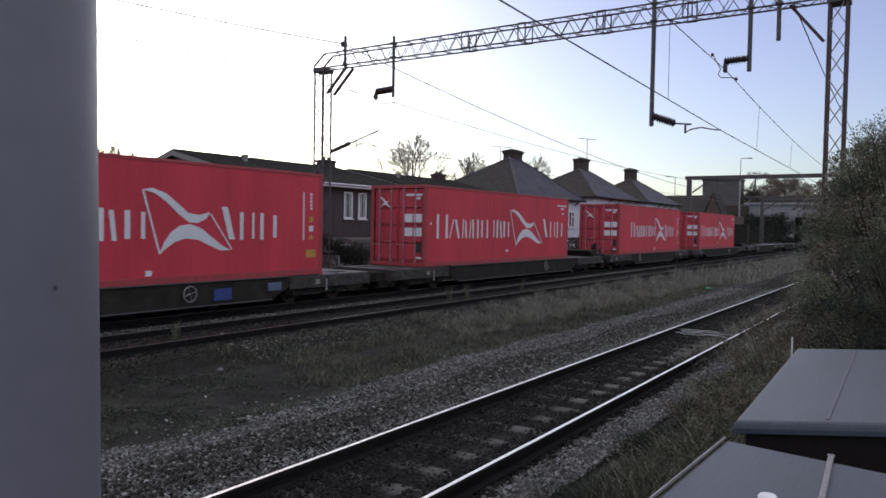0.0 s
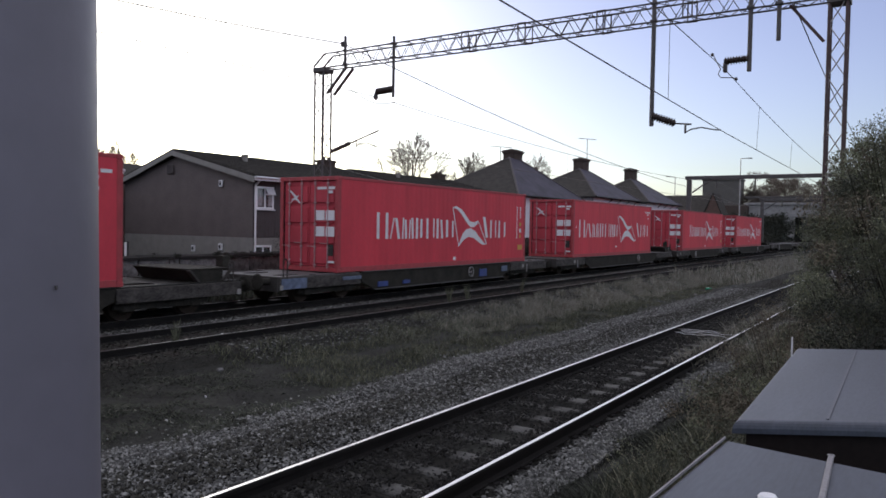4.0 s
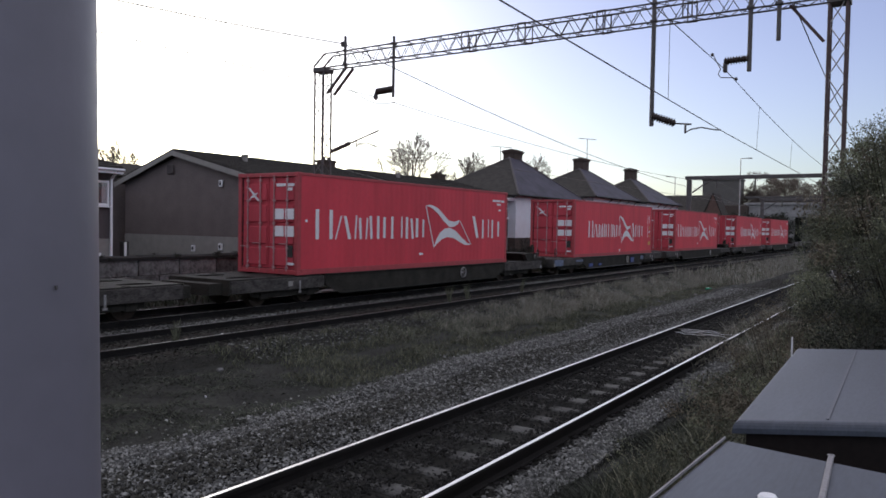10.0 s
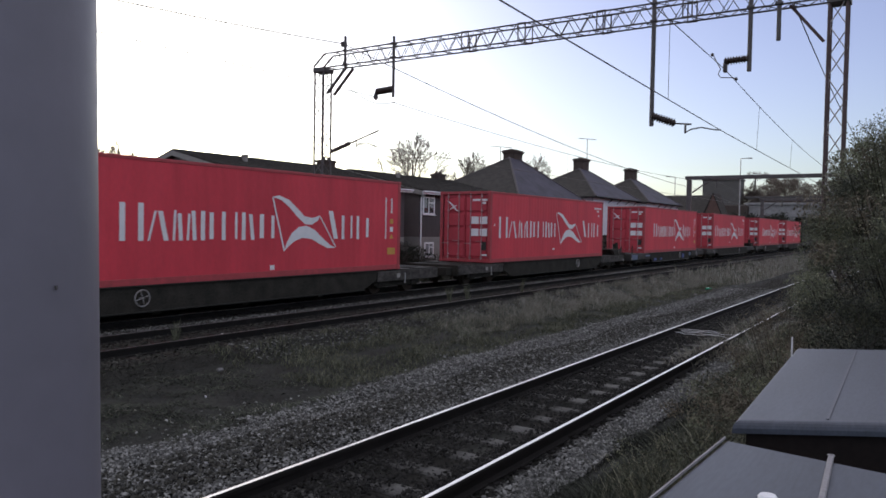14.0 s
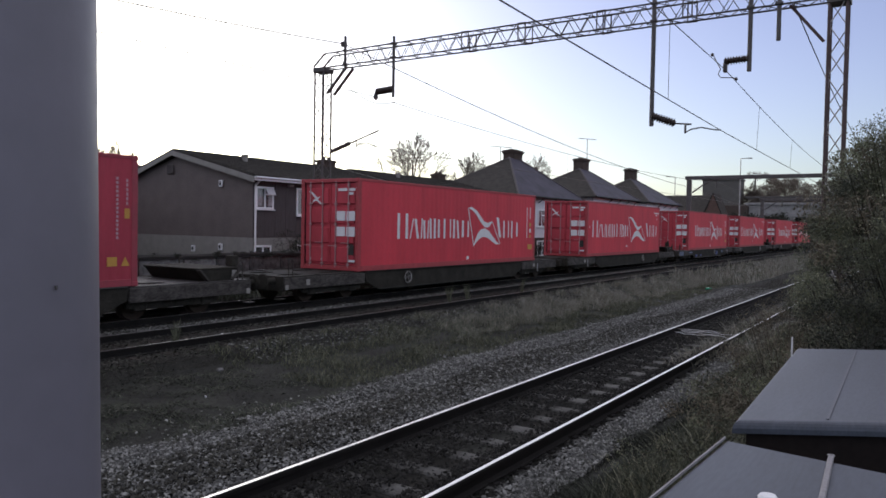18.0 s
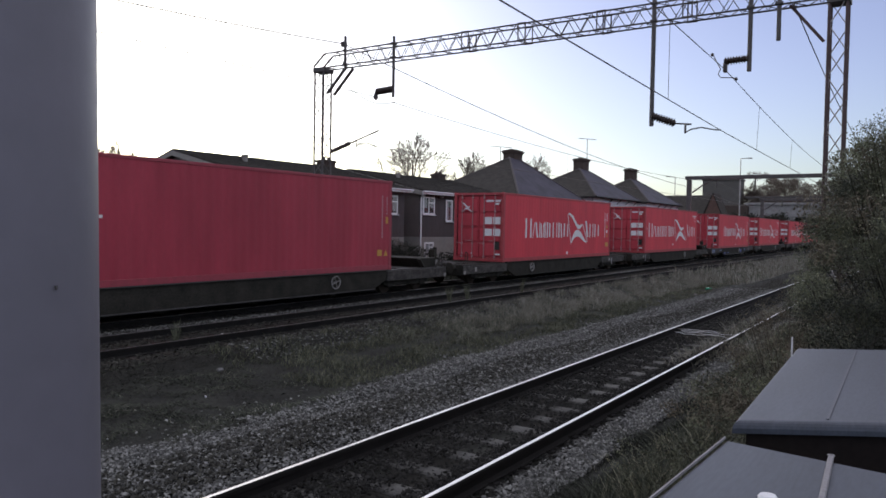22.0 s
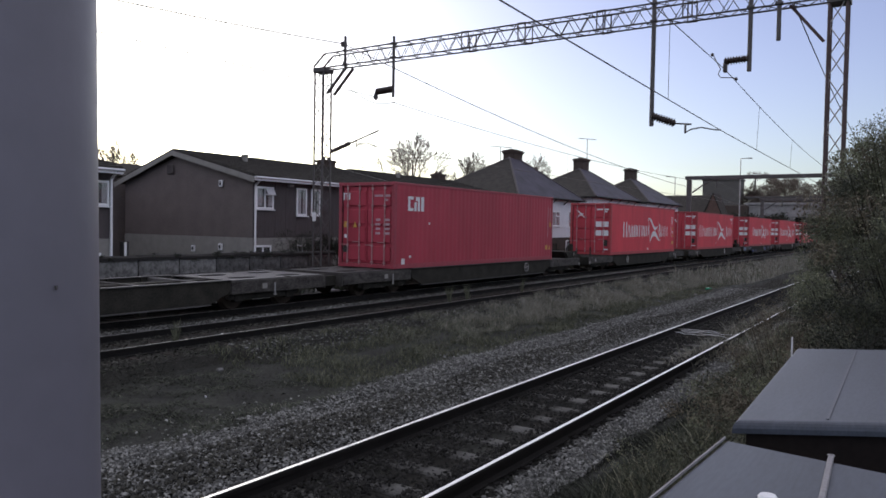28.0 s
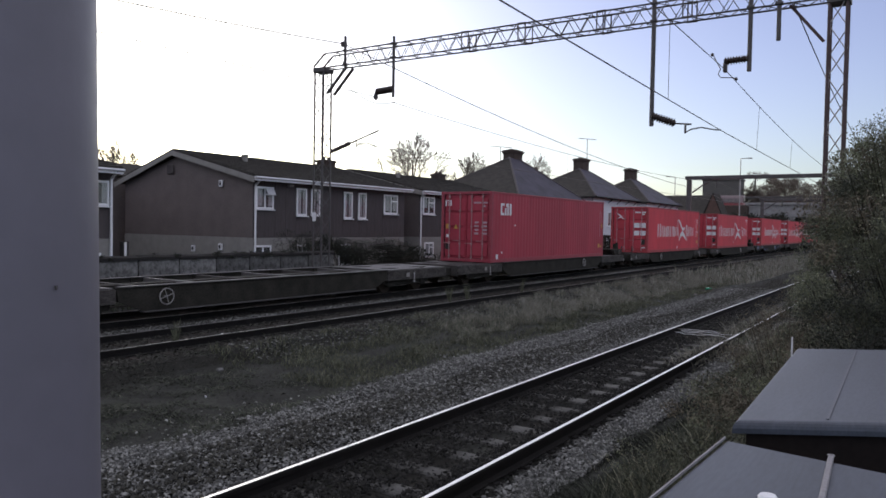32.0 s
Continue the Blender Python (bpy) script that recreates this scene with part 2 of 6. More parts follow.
# ---- shape building ----
class Shape:
    """Vertices and faces of one mesh, gathered from boxes, bars, plates and prisms."""

    def __init__(self):
        self.v, self.f = [], []

    def add(self, v, f):
        k = len(self.v)
        self.v += [tuple(p) for p in v]
        self.f += [tuple(i + k for i in q) for q in f]
        return self

    def box(self, x0, x1, y0, y1, z0, z1, b=0.0):
        if b <= 0:
            v = [(x, y, z) for x in (x0, x1) for y in (y0, y1) for z in (z0, z1)]
            return self.add(v, [(0, 1, 3, 2), (4, 6, 7, 5), (0, 4, 5, 1), (2, 3, 7, 6), (0, 2, 6, 4), (1, 5, 7, 3)])
        b = min(b, (x1 - x0) * 0.45, (y1 - y0) * 0.45, (z1 - z0) * 0.45)
        v, ids = [], {}
        for i, (x, sx) in enumerate(((x0, 1), (x1, -1))):
            for j, (y, sy) in enumerate(((y0, 1), (y1, -1))):
                for k, (z, sz) in enumerate(((z0, 1), (z1, -1))):
                    for a, p in enumerate(((x, y + sy * b, z + sz * b), (x + sx * b, y, z + sz * b), (x + sx * b, y + sy * b, z))):
                        ids[i, j, k, a] = len(v)
                        v.append(p)
        f = []
        ring = ((0, 0), (0, 1), (1, 1), (1, 0))
        for i in (0, 1):
            q = [ids[i, j, k, 0] for j, k in ring]
            f.append(q if i == 0 else q[::-1])
            q = [ids[j, i, k, 1] for j, k in ring]
            f.append(q[::-1] if i == 0 else q)
            q = [ids[j, k, i, 2] for j, k in ring]
            f.append(q if i == 0 else q[::-1])
        for i in (0, 1):
            for j in (0, 1):
                f.append((ids[i, j, 0, 0], ids[i, j, 1, 0], ids[i, j, 1, 1], ids[i, j, 0, 1]))
                f.append((ids[i, 0, j, 0], ids[i, 1, j, 0], ids[i, 1, j, 2], ids[i, 0, j, 2]))
                f.append((ids[0, i, j, 1], ids[1, i, j, 1], ids[1, i, j, 2], ids[0, i, j, 2]))
                for k in (0, 1):
                    f.append((ids[i, j, k, 0], ids[i, j, k, 1], ids[i, j, k, 2]))
        return self.add(v, f)

    def bar(self, p, q, r, n=6, r2=None, cap=True):
        p, q = Vector(p), Vector(q)
        r2 = r if r2 is None else r2
        d = (q - p).normalized()
        a = d.orthogonal().normalized()
        c = d.cross(a)
        v = []
        for o, rr in ((p, r), (q, r2)):
            v += [o + rr * (math.cos(2 * math.pi * i / n) * a + math.sin(2 * math.pi * i / n) * c) for i in range(n)]
        f = [(i, (i + 1) % n, n + (i + 1) % n, n + i) for i in range(n)]
        if cap:
            f += [tuple(range(n))[::-1], tuple(range(n, 2 * n))]
        return self.add(v, f)

    def line(self, pts, r, n=5):
        for a, b in zip(pts, pts[1:]):
            self.bar(a, b, r, n)
        return self

    def beam(self, p, q, w, h, up=(0, 0, 1)):
        p, q = Vector(p), Vector(q)
        d = (q - p).normalized()
        s = d.cross(Vector(up)).normalized() * w / 2
        u = s.cross(d).normalized() * h / 2
        v = [o + i * s + j * u for o in (p, q) for i, j in ((-1, -1), (1, -1), (1, 1), (-1, 1))]
        return self.add(v, [(0, 1, 2, 3), (7, 6, 5, 4), (0, 4, 5, 1), (1, 5, 6, 2), (2, 6, 7, 3), (3, 7, 4, 0)])

    def prism(self, pts, a, b, axis="y"):
        """A polygon of (u, w) points drawn out between a and b along an axis."""
        put = {"x": lambda u, w, t: (t, u, w), "y": lambda u, w, t: (u, t, w), "z": lambda u, w, t: (u, w, t)}[axis]
        n = len(pts)
        v = [put(u, w, a) for u, w in pts] + [put(u, w, b) for u, w in pts]
        f = [tuple(range(n)), tuple(range(2 * n - 1, n - 1, -1))]
        f += [(i, n + i, n + (i + 1) % n, (i + 1) % n) for i in range(n)]
        return self.add(v, f)

    def ring(self, c, r, t, axis="y", n=20, m=6):
        """A torus of radius r and tube t."""
        v, f = [], []
        for i in range(n):
            a = 2 * math.pi * i / n
            for j in range(m):
                b = 2 * math.pi * j / m
                u, w, h = (r + t * math.cos(b)) * math.cos(a), (r + t * math.cos(b)) * math.sin(a), t * math.sin(b)
                o = {"x": (h, u, w), "y": (u, h, w), "z": (u, w, h)}[axis]
                v.append((c[0] + o[0], c[1] + o[1], c[2] + o[2]))
                f.append((i * m + j, ((i + 1) % n) * m + j, ((i + 1) % n) * m + (j + 1) % m, i * m + (j + 1) % m))
        return self.add(v, f)

    def mesh(self, name, material, smooth=False):
        me = bpy.data.meshes.new(name)
        me.from_pydata(self.v, [], self.f)
        bm = bmesh.new()
        bm.from_mesh(me)
        bmesh.ops.recalc_face_normals(bm, faces=bm.faces)
        bm.to_mesh(me)
        bm.free()
        me.materials.append(material)
        if smooth:
            me.shade_smooth()
        return me


def part(name, shape, material, parent=None, label="", at=None, smooth=False):
    """One mesh object under a thing or a part; shape may be a ready mesh that alike pieces share."""
    me = shape if isinstance(shape, bpy.types.Mesh) else shape.mesh(name, M[material], smooth)
    ob = new(name, me)
    if parent is not None:
        ob.parent = parent
    if at is not None:
        ob.matrix_basis = at if isinstance(at, Matrix) else Matrix.Translation(at)
    if label:
        ob["label"] = label
    return ob


def thing(name, label, category, at=(0, 0, 0), rz=0.0, group="", kind=""):
    ob = new(name)
    ob.empty_display_size = 0.2
    ob.matrix_basis = pose(*at, 0, 0, rz)
    return tagged(ob, label, category, group, kind)


def soup(name, v, f, material, label="", category="", kind="stuff", parent=None):
    """One object from big arrays: v (n, 3), f (m, 3 or 4)."""
    me = bpy.data.meshes.new(name)
    v, f = np.asarray(v, dtype=np.float32), np.asarray(f, dtype=np.int32)
    k = f.shape[1]
    me.vertices.add(len(v))
    me.vertices.foreach_set("co", v.ravel())
    me.loops.add(f.size)
    me.loops.foreach_set("vertex_index", f.ravel())
    me.polygons.add(len(f))
    me.polygons.foreach_set("loop_start", np.arange(0, f.size, k, dtype=np.int32))
    me.update(calc_edges=True)
    me.materials.append(M[material])
    ob = new(name, me)
    if parent is not None:
        ob.parent = parent
        return tagged(ob, label, "", "", kind)
    return tagged(ob, label, category, "", kind)


rng = np.random.default_rng(7)


# ---- ground: one sheet from the platform end to the horizon ----
RAIL_NEAR, GAUGE = 3.569, 1.505
Y2, Y3, ZT = 11.884, 15.146, 0.08          # near rails of the two far tracks, and their level


def ground_z(x, y):
    """Height of the ground: cutting side, near track bed, cess with grass, far track beds, gardens."""
    ys = [-400, -8, 0.2, 1.2, 2.0, 2.7, 3.0, 5.7, 7.3, 7.9, 10.6, 11.3, 17.4, 18.6, 20.5, 22.5, 400]
    zs = [0.9, 0.9, 0.55, 0.45, 0.18, -0.16, -0.20, -0.20, -0.22, -0.34, -0.30, -0.12, -0.12, -0.3, -0.55, -0.9, -0.9]
    z = float(np.interp(y, ys, zs))
    if -6 < x < 60 and 0 < y < 24:
        rough = 0.07 if 7.6 < y < 10.8 else 0.02
        z += rough * (noise.noise(Vector((x * 0.7, y * 0.9, 0))) + 0.5 * noise.noise(Vector((x * 2.3, y * 2.3, 4))))
    return z


def build_ground():
    xs = sorted({*np.linspace(-3000, -80, 7).round(), *np.linspace(-80, -4, 14).round(1), *np.arange(-4, 30, 0.5), *np.arange(30, 110, 2.5), *np.linspace(110, 3000, 12).round()})
    ys = sorted({*np.linspace(-3000, -20, 6).round(), *np.linspace(-20, -1, 8).round(1), *np.arange(-1, 12, 0.35).round(2), *np.arange(12, 34, 1.0), *np.linspace(34, 3000, 12).round()})
    v = []
    for x in xs:
        for y in ys:
            v.append((x, y, ground_z(x, y)))
    n = len(ys)
    f = [(i * n + j, (i + 1) * n + j, (i + 1) * n + j + 1, i * n + j + 1) for i in range(len(xs) - 1) for j in range(n - 1)]
    ob = soup("ground", v, f, "soil", "dark cinder ground with moss and dry weeds beside the tracks", "ground", "structure")
    ob.data.shade_smooth()


build_ground()


def surface_z(x, y):
    """Ground, or the shoulder of the far track bed where that stands higher."""
    return max(ground_z(x, y), -0.4 + 0.6 * (y - 10.5)) if 10.4 < y < 11.0 else max(ground_z(x, y), -0.10) if y >= 11.0 else ground_z(x, y)


beds = [("track_bed_near", 2.75, 6.9, -0.20), ("track_bed_far", 11.0, 17.6, -0.10)]
for bed_name, y0, y1, z in beds:
    s = Shape().prism([(y0 - 0.5, z - 0.3), (y0, z), (y1, z), (y1 + 0.6, z - 0.3)], -40, 420, "x")
    tagged(part(bed_name, s, "bed"), "bed of dirty ballast under the rails", "track bed", kind="structure")


# ---- tracks ----
def rail_profile(y, z):
    """Flat-bottom rail section about its centre line, head top at z: web and foot, then head."""
    web = [(y - 0.07, z - 0.16), (y + 0.07, z - 0.16), (y + 0.07, z - 0.148), (y + 0.012, z - 0.128), (y + 0.010, z - 0.045), (y - 0.010, z - 0.045), (y - 0.012, z - 0.128), (y - 0.07, z - 0.148)]
    head = [(y - 0.036, z - 0.044), (y + 0.036, z - 0.044), (y + 0.036, z - 0.010), (y + 0.026, z), (y - 0.026, z), (y - 0.036, z - 0.010)]
    return web, head


sleeper_shape = Shape().prism([(-0.14, -0.10), (0.14, -0.10), (0.12, 0.035), (0.10, 0.05), (-0.10, 0.05), (-0.12, 0.035)], -1.27, 1.27, "y")
SLEEPER = sleeper_shape.mesh("sleeper", M["sleeper"])
SLEEPER_DARK = sleeper_shape.mesh("sleeper", M["darksleeper"])
CLIP = Shape().box(-0.05, 0.05, -0.05, 0.05, 0, 0.03, 0.01).bar((-0.04, 0, 0.03), (0.04, 0, 0.045), 0.012).mesh("clip", M["rust"])


def build_track(name, y, z, sleepers, shared, head, worn, pitch=0.65, clips=0.0, label=""):
    t = thing(name, label, "railway track", kind="structure")
    for k in (0, 1):
        web, top = rail_profile(y + k * GAUGE, z)
        r = part("rail", Shape().prism(web, -40, 420, "x"), "rust", t)
        part("rail_head", Shape().prism(top, -40, 420, "x"), "rust", r)
        part("running_surface", Shape().box(-40, 420, y + k * GAUGE - worn, y + k * GAUGE + worn, z + 0.001, z + 0.004), head, r)
    x = sleepers[0]
    while x < sleepers[1]:
        tilt = random.uniform(-0.4, 0.4)
        s = part("sleeper", shared, "", t, at=pose(x + random.uniform(-0.02, 0.02), y + GAUGE / 2 + random.uniform(-0.02, 0.02), z - 0.215 + random.uniform(-0.008, 0.006), 0, 0, tilt))
        if x < clips:
            for k in (-1, 1):
                for e in (-1, 1):
                    part("clip", CLIP, "", s, at=(0, k * GAUGE / 2 + e * 0.10, 0.05))
        x += pitch
    return t


build_track("track_near", RAIL_NEAR, 0.0, (-4.0, 64), SLEEPER, "railtop", 0.021, clips=17, pitch=0.64, label="railway track with polished rails on concrete sleepers")
build_track("track_middle", Y2, ZT, (2.0, 60), SLEEPER_DARK, "raildull", 0.016, label="dull railway track half buried in dark ballast")
build_track("track_far", Y3, ZT, (4.0, 60), SLEEPER_DARK, "railtop", 0.016, label="railway track under the container train")

# ---- the train ----
D, ZB = 14.679, 0.896                       # near face and underside of the containers
CW, CL, CH = 2.438, 12.19, 2.896


def corrugated(x0, x1, z0, z1, y_out, y_in, pitch=0.278, depth=0.008):
    """Wall panel of trapezoid corrugations along x, solid between its skins."""
    pts, x = [], x0
    sgn = 1 if y_in > y_out else -1
    while x < x1 - pitch * 0.5:
        pts += [(x, y_out), (x + pitch * 0.26, y_out), (x + pitch * 0.5, y_out + sgn * depth), (x + pitch * 0.76, y_out + sgn * depth)]
        x += pitch
    pts.append((x1, y_out))
    n = len(pts)
    v = [(a, b, z0) for a, b in pts] + [(a, b, z1) for a, b in pts] + [(x0, y_in, z0), (x1, y_in, z0), (x0, y_in, z1), (x1, y_in, z1)]
    f = [(i, i + 1, n + i + 1, n + i) for i in range(n - 1)]
    k = 2 * n
    f += [(k, k + 2, k + 3, k + 1), (*range(n), k + 1, k), (*range(2 * n - 1, n - 1, -1), k + 2, k + 3), (0, n, k + 2, k), (n - 1, k + 1, k + 3, 2 * n - 1)]
    return Shape().add(v, f)


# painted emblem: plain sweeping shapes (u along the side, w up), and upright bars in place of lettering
SWOOP = [(6.24, 2.16), (6.55, 2.21), (7.0, 2.1), (7.4, 1.87), (7.72, 1.67), (8.11, 1.62), (8.5, 1.7), (8.37, 1.54), (8.08, 1.43), (7.76, 1.44), (7.41, 1.63), (7.0, 1.91), (6.64, 2.09)]
SWEEP = [(6.77, 0.68), (6.94, 0.97), (7.14, 1.19), (7.45, 1.36), (7.82, 1.40), (8.21, 1.29), (8.69, 1.02), (9.03, 0.84), (9.31, 0.76), (8.9, 0.75), (8.52, 0.87), (8.09, 1.02), (7.64, 1.06), (7.27, 0.97), (6.97, 0.81)]


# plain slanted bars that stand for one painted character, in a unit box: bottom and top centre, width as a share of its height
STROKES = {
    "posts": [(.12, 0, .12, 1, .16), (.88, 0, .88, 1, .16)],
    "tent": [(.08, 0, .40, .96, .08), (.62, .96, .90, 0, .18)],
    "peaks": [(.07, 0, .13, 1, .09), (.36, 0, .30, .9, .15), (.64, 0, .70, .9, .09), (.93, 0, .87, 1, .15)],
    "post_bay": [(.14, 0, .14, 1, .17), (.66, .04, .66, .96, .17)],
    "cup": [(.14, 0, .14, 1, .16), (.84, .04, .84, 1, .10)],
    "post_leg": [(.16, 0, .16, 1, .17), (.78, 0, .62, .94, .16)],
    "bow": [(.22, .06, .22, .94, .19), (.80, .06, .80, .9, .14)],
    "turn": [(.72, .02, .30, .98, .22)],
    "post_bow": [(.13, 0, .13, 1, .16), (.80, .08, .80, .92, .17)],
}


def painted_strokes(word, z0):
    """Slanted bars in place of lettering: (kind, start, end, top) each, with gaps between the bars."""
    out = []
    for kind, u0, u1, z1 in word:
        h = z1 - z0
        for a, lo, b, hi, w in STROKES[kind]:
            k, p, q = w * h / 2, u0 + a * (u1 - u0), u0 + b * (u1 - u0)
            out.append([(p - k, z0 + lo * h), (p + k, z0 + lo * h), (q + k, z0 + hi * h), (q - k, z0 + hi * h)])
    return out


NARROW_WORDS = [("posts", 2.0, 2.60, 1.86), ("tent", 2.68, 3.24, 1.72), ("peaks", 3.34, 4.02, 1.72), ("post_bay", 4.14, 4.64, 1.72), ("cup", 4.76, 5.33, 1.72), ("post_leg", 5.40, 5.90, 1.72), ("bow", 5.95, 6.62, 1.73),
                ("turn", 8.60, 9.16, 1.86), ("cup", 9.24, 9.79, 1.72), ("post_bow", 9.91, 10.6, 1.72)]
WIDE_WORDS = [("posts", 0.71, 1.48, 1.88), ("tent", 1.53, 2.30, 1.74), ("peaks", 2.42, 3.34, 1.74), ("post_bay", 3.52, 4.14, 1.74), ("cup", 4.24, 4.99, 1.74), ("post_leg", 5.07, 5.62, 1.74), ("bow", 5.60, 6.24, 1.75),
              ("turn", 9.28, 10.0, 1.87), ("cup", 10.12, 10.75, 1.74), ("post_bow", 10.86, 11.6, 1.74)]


def build_container(name, label, frame_mat, side_mat, style):
    c = thing(name, label, "shipping container", group="containers on the train")
    for x in (0.0, CL - 0.16):
        for y in (0.0, CW - 0.14):
            part("corner_post", Shape().box(x + 0.004, x + 0.156, y + 0.004, y + 0.136, 0.12, CH - 0.12, 0.012), frame_mat, c)
            for z in (0.0, CH - 0.12):
                k = Shape().box(x - 0.003, x + 0.163, y - 0.003, y + 0.143, z, z + 0.12, 0.012)
                part("corner_casting", k, frame_mat, c)
    for y in (0.0, CW - 0.06):
        part("top_rail", Shape().box(0.163, CL - 0.163, y + 0.002, y + 0.06, CH - 0.09, CH - 0.006, 0.008), frame_mat, c)
        part("bottom_rail", Shape().box(0.163, CL - 0.163, y + 0.002, y + 0.06, 0.01, 0.165, 0.008), frame_mat, c)
    part("side_panel", corrugated(0.157, CL - 0.157, 0.166, CH - 0.091, 0.012, 0.06, depth=0.007 if style == "plain" else 0.0025), side_mat, c)
    part("side_panel", corrugated(0.157, CL - 0.157, 0.166, CH - 0.091, CW - 0.012, CW - 0.06), side_mat, c)
    front = corrugated(0.14, CW - 0.14, 0.166, CH - 0.1, 0.0, 0.05, 0.24)
    front.v = [(CL - 0.05 - b, a, z) for a, b, z in front.v]
    part("front_panel", front, side_mat, c)
    roof = Shape().box(0.16, CL - 0.16, 0.062, CW - 0.062, CH - 0.05, CH - 0.03)
    for i in range(36):
        x = 0.4 + i * 0.32
        roof.box(x, x + 0.16, 0.14, CW - 0.14, CH - 0.032, CH - 0.012, 0.008)
    part("roof_panel", roof, side_mat, c)
    part("floor", Shape().box(0.16, CL - 0.16, 0.062, CW - 0.062, 0.06, 0.16), "wagon", c)
    for z0, z1, nm in ((0.0, 0.15, "door_sill"), (CH - 0.13, CH - 0.006, "door_header")):
        part(nm, Shape().box(0.01, 0.13, 0.144, CW - 0.144, z0 + 0.008, z1, 0.01), frame_mat, c)
        part("end_rail", Shape().box(CL - 0.13, CL - 0.01, 0.144, CW - 0.144, z0 + 0.008, z1, 0.01), frame_mat, c)
    mid = CW / 2
    for k, (y0, y1) in enumerate(((0.145, mid - 0.012), (mid + 0.012, CW - 0.145))):
        d = Shape().box(0.085, 0.12, y0, y1, 0.165, CH - 0.135, 0.006)
        for i in range(4):                        # pressed panels of the door
            zz = 0.24 + i * 0.62
            d.box(0.036, 0.086, y0 + 0.05, y1 - 0.05, zz, zz + 0.50, 0.022)
        door = part("door", d, "maroon" if style == "plain" else "door", c)
        part("gasket", Shape().box(0.05, 0.09, y0 - 0.02 if k == 0 else y1 - 0.006, y0 + 0.006 if k == 0 else y1 + 0.02, 0.17, CH - 0.14), "rubber", door)
        for i, yr in enumerate((y0 + 0.28, y1 - 0.26)):
            r = Shape().bar((0.015, yr, 0.10), (0.015, yr, CH - 0.08), 0.020, 8)
            for zz in (0.2, 0.75, 1.45, 2.1, CH - 0.22):
                r.box(-0.01, 0.045, yr - 0.045, yr + 0.045, zz - 0.03, zz + 0.03, 0.008)
            part("lock_rod", r, "rod", door)
            h = Shape().box(-0.012, 0.004, yr - 0.02, yr + 0.30, 0.86 - 0.1 * i, 0.885 - 0.1 * i, 0.006)
            part("door_handle", h, "rod", door)
        for i in range(4):
            yh = y0 - 0.03 if k == 0 else y1 + 0.0
            part("hinge", Shape().box(0.012, 0.06, yh, yh + 0.03, 0.4 + i * 0.65, 0.56 + i * 0.65, 0.006), frame_mat, door)
    E0, E1 = 0.020, 0.033                       # marks on the doors
    F0, F1 = 0.002, 0.010                       # marks on the side
    if style == "plain":
        for a, b, lo, hi in ((0.76, 0.88, 1.95, 2.44), (0.88, 1.06, 1.95, 2.05), (0.88, 1.06, 2.34, 2.44), (1.12, 1.24, 1.95, 2.25), (1.2, 1.4, 2.3, 2.44), (1.32, 1.44, 1.95, 2.44), (1.52, 1.68, 1.95, 2.44)):
            part("mark", Shape().box(a, b, F0, F1, lo, hi), "white", c)
        for i in range(15):
            part("number_bar", Shape().box(11.66, 11.71, F0, F1, 1.05 + i * 0.092, 1.11 + i * 0.092), "fadedwhite", c)
        for i in range(6):
            part("number_bar", Shape().box(11.9, 11.94, F0, F1, 1.8 + i * 0.10, 1.87 + i * 0.10), "fadedwhite", c)
        part("placard", Shape().box(11.45, 11.68, F0, F1, 0.46, 0.66), "yellow", c)
        part("placard", Shape().prism([(11.78, 0.46), (11.98, 0.46), (11.88, 0.66)], F0, F1), "yellow", c)
        part("placard", Shape().box(11.86, 11.98, F0, F1, 1.5, 1.72), "yellow", c)
        part("label_plate", Shape().box(0.42, 0.6, F0, F1, 0.14, 0.34), "white", c)
        part("label_plate", Shape().box(0.86, 0.96, F0, F1, 0.36, 0.44), "white", c)
        part("label_plate", Shape().box(2.0, 2.08, F0, F1, 1.5, 1.57), "white", c)
        for y0, y1, z0, z1 in ((2.18, 2.24, 2.3, 2.54), (2.03, 2.09, 2.3, 2.54), (1.94, 2.0, 2.3, 2.54), (2.03, 2.15, 2.5, 2.54)):
            part("mark", Shape().box(E0, E1, y0, y1, z0, z1), "white", c)
        part("placard", Shape().box(E0, E1, 2.02, 2.2, 1.36, 1.56), "yellow", c)
        part("placard", Shape().prism([(1.62, 1.36), (1.8, 1.36), (1.71, 1.56)], E0, E1, "x"), "yellow", c)
        part("label_plate", Shape().box(E0, E1, 2.06, 2.18, 1.0, 1.12), "white", c)
        for i in range(4):
            for y0, y1 in ((0.62, 0.82), (0.22, 0.46)):
                part("number_bar", Shape().box(E0, E1, y0, y1 - 0.02 * (i % 2), 1.14 + i * 0.15, 1.22 + i * 0.15), "fadedwhite", c)
        for y0, y1, z0 in ((0.5, 0.86, 2.4), (0.2, 0.44, 2.4), (0.3, 0.44, 2.26)):
            part("number_bar", Shape().box(E0, E1, y0, y1, z0, z0 + 0.07), "fadedwhite", c)
        part("label_plate", Shape().box(E0, E1, 2.0, 2.22, 0.5, 0.74), "wagonlight", c)
        return c
    # emblem and word bars of the red containers
    old = style == "wide"
    k, shift = (1.0, 0.0) if old else (0.826, 1.30)
    tf = lambda q: [(u * k + shift, w) for u, w in q]
    for nm, pts in (("emblem_swoop", SWOOP), ("emblem_sweep", SWEEP)):
        part(nm, Shape().prism(tf(pts), F0, F1), "white", c)
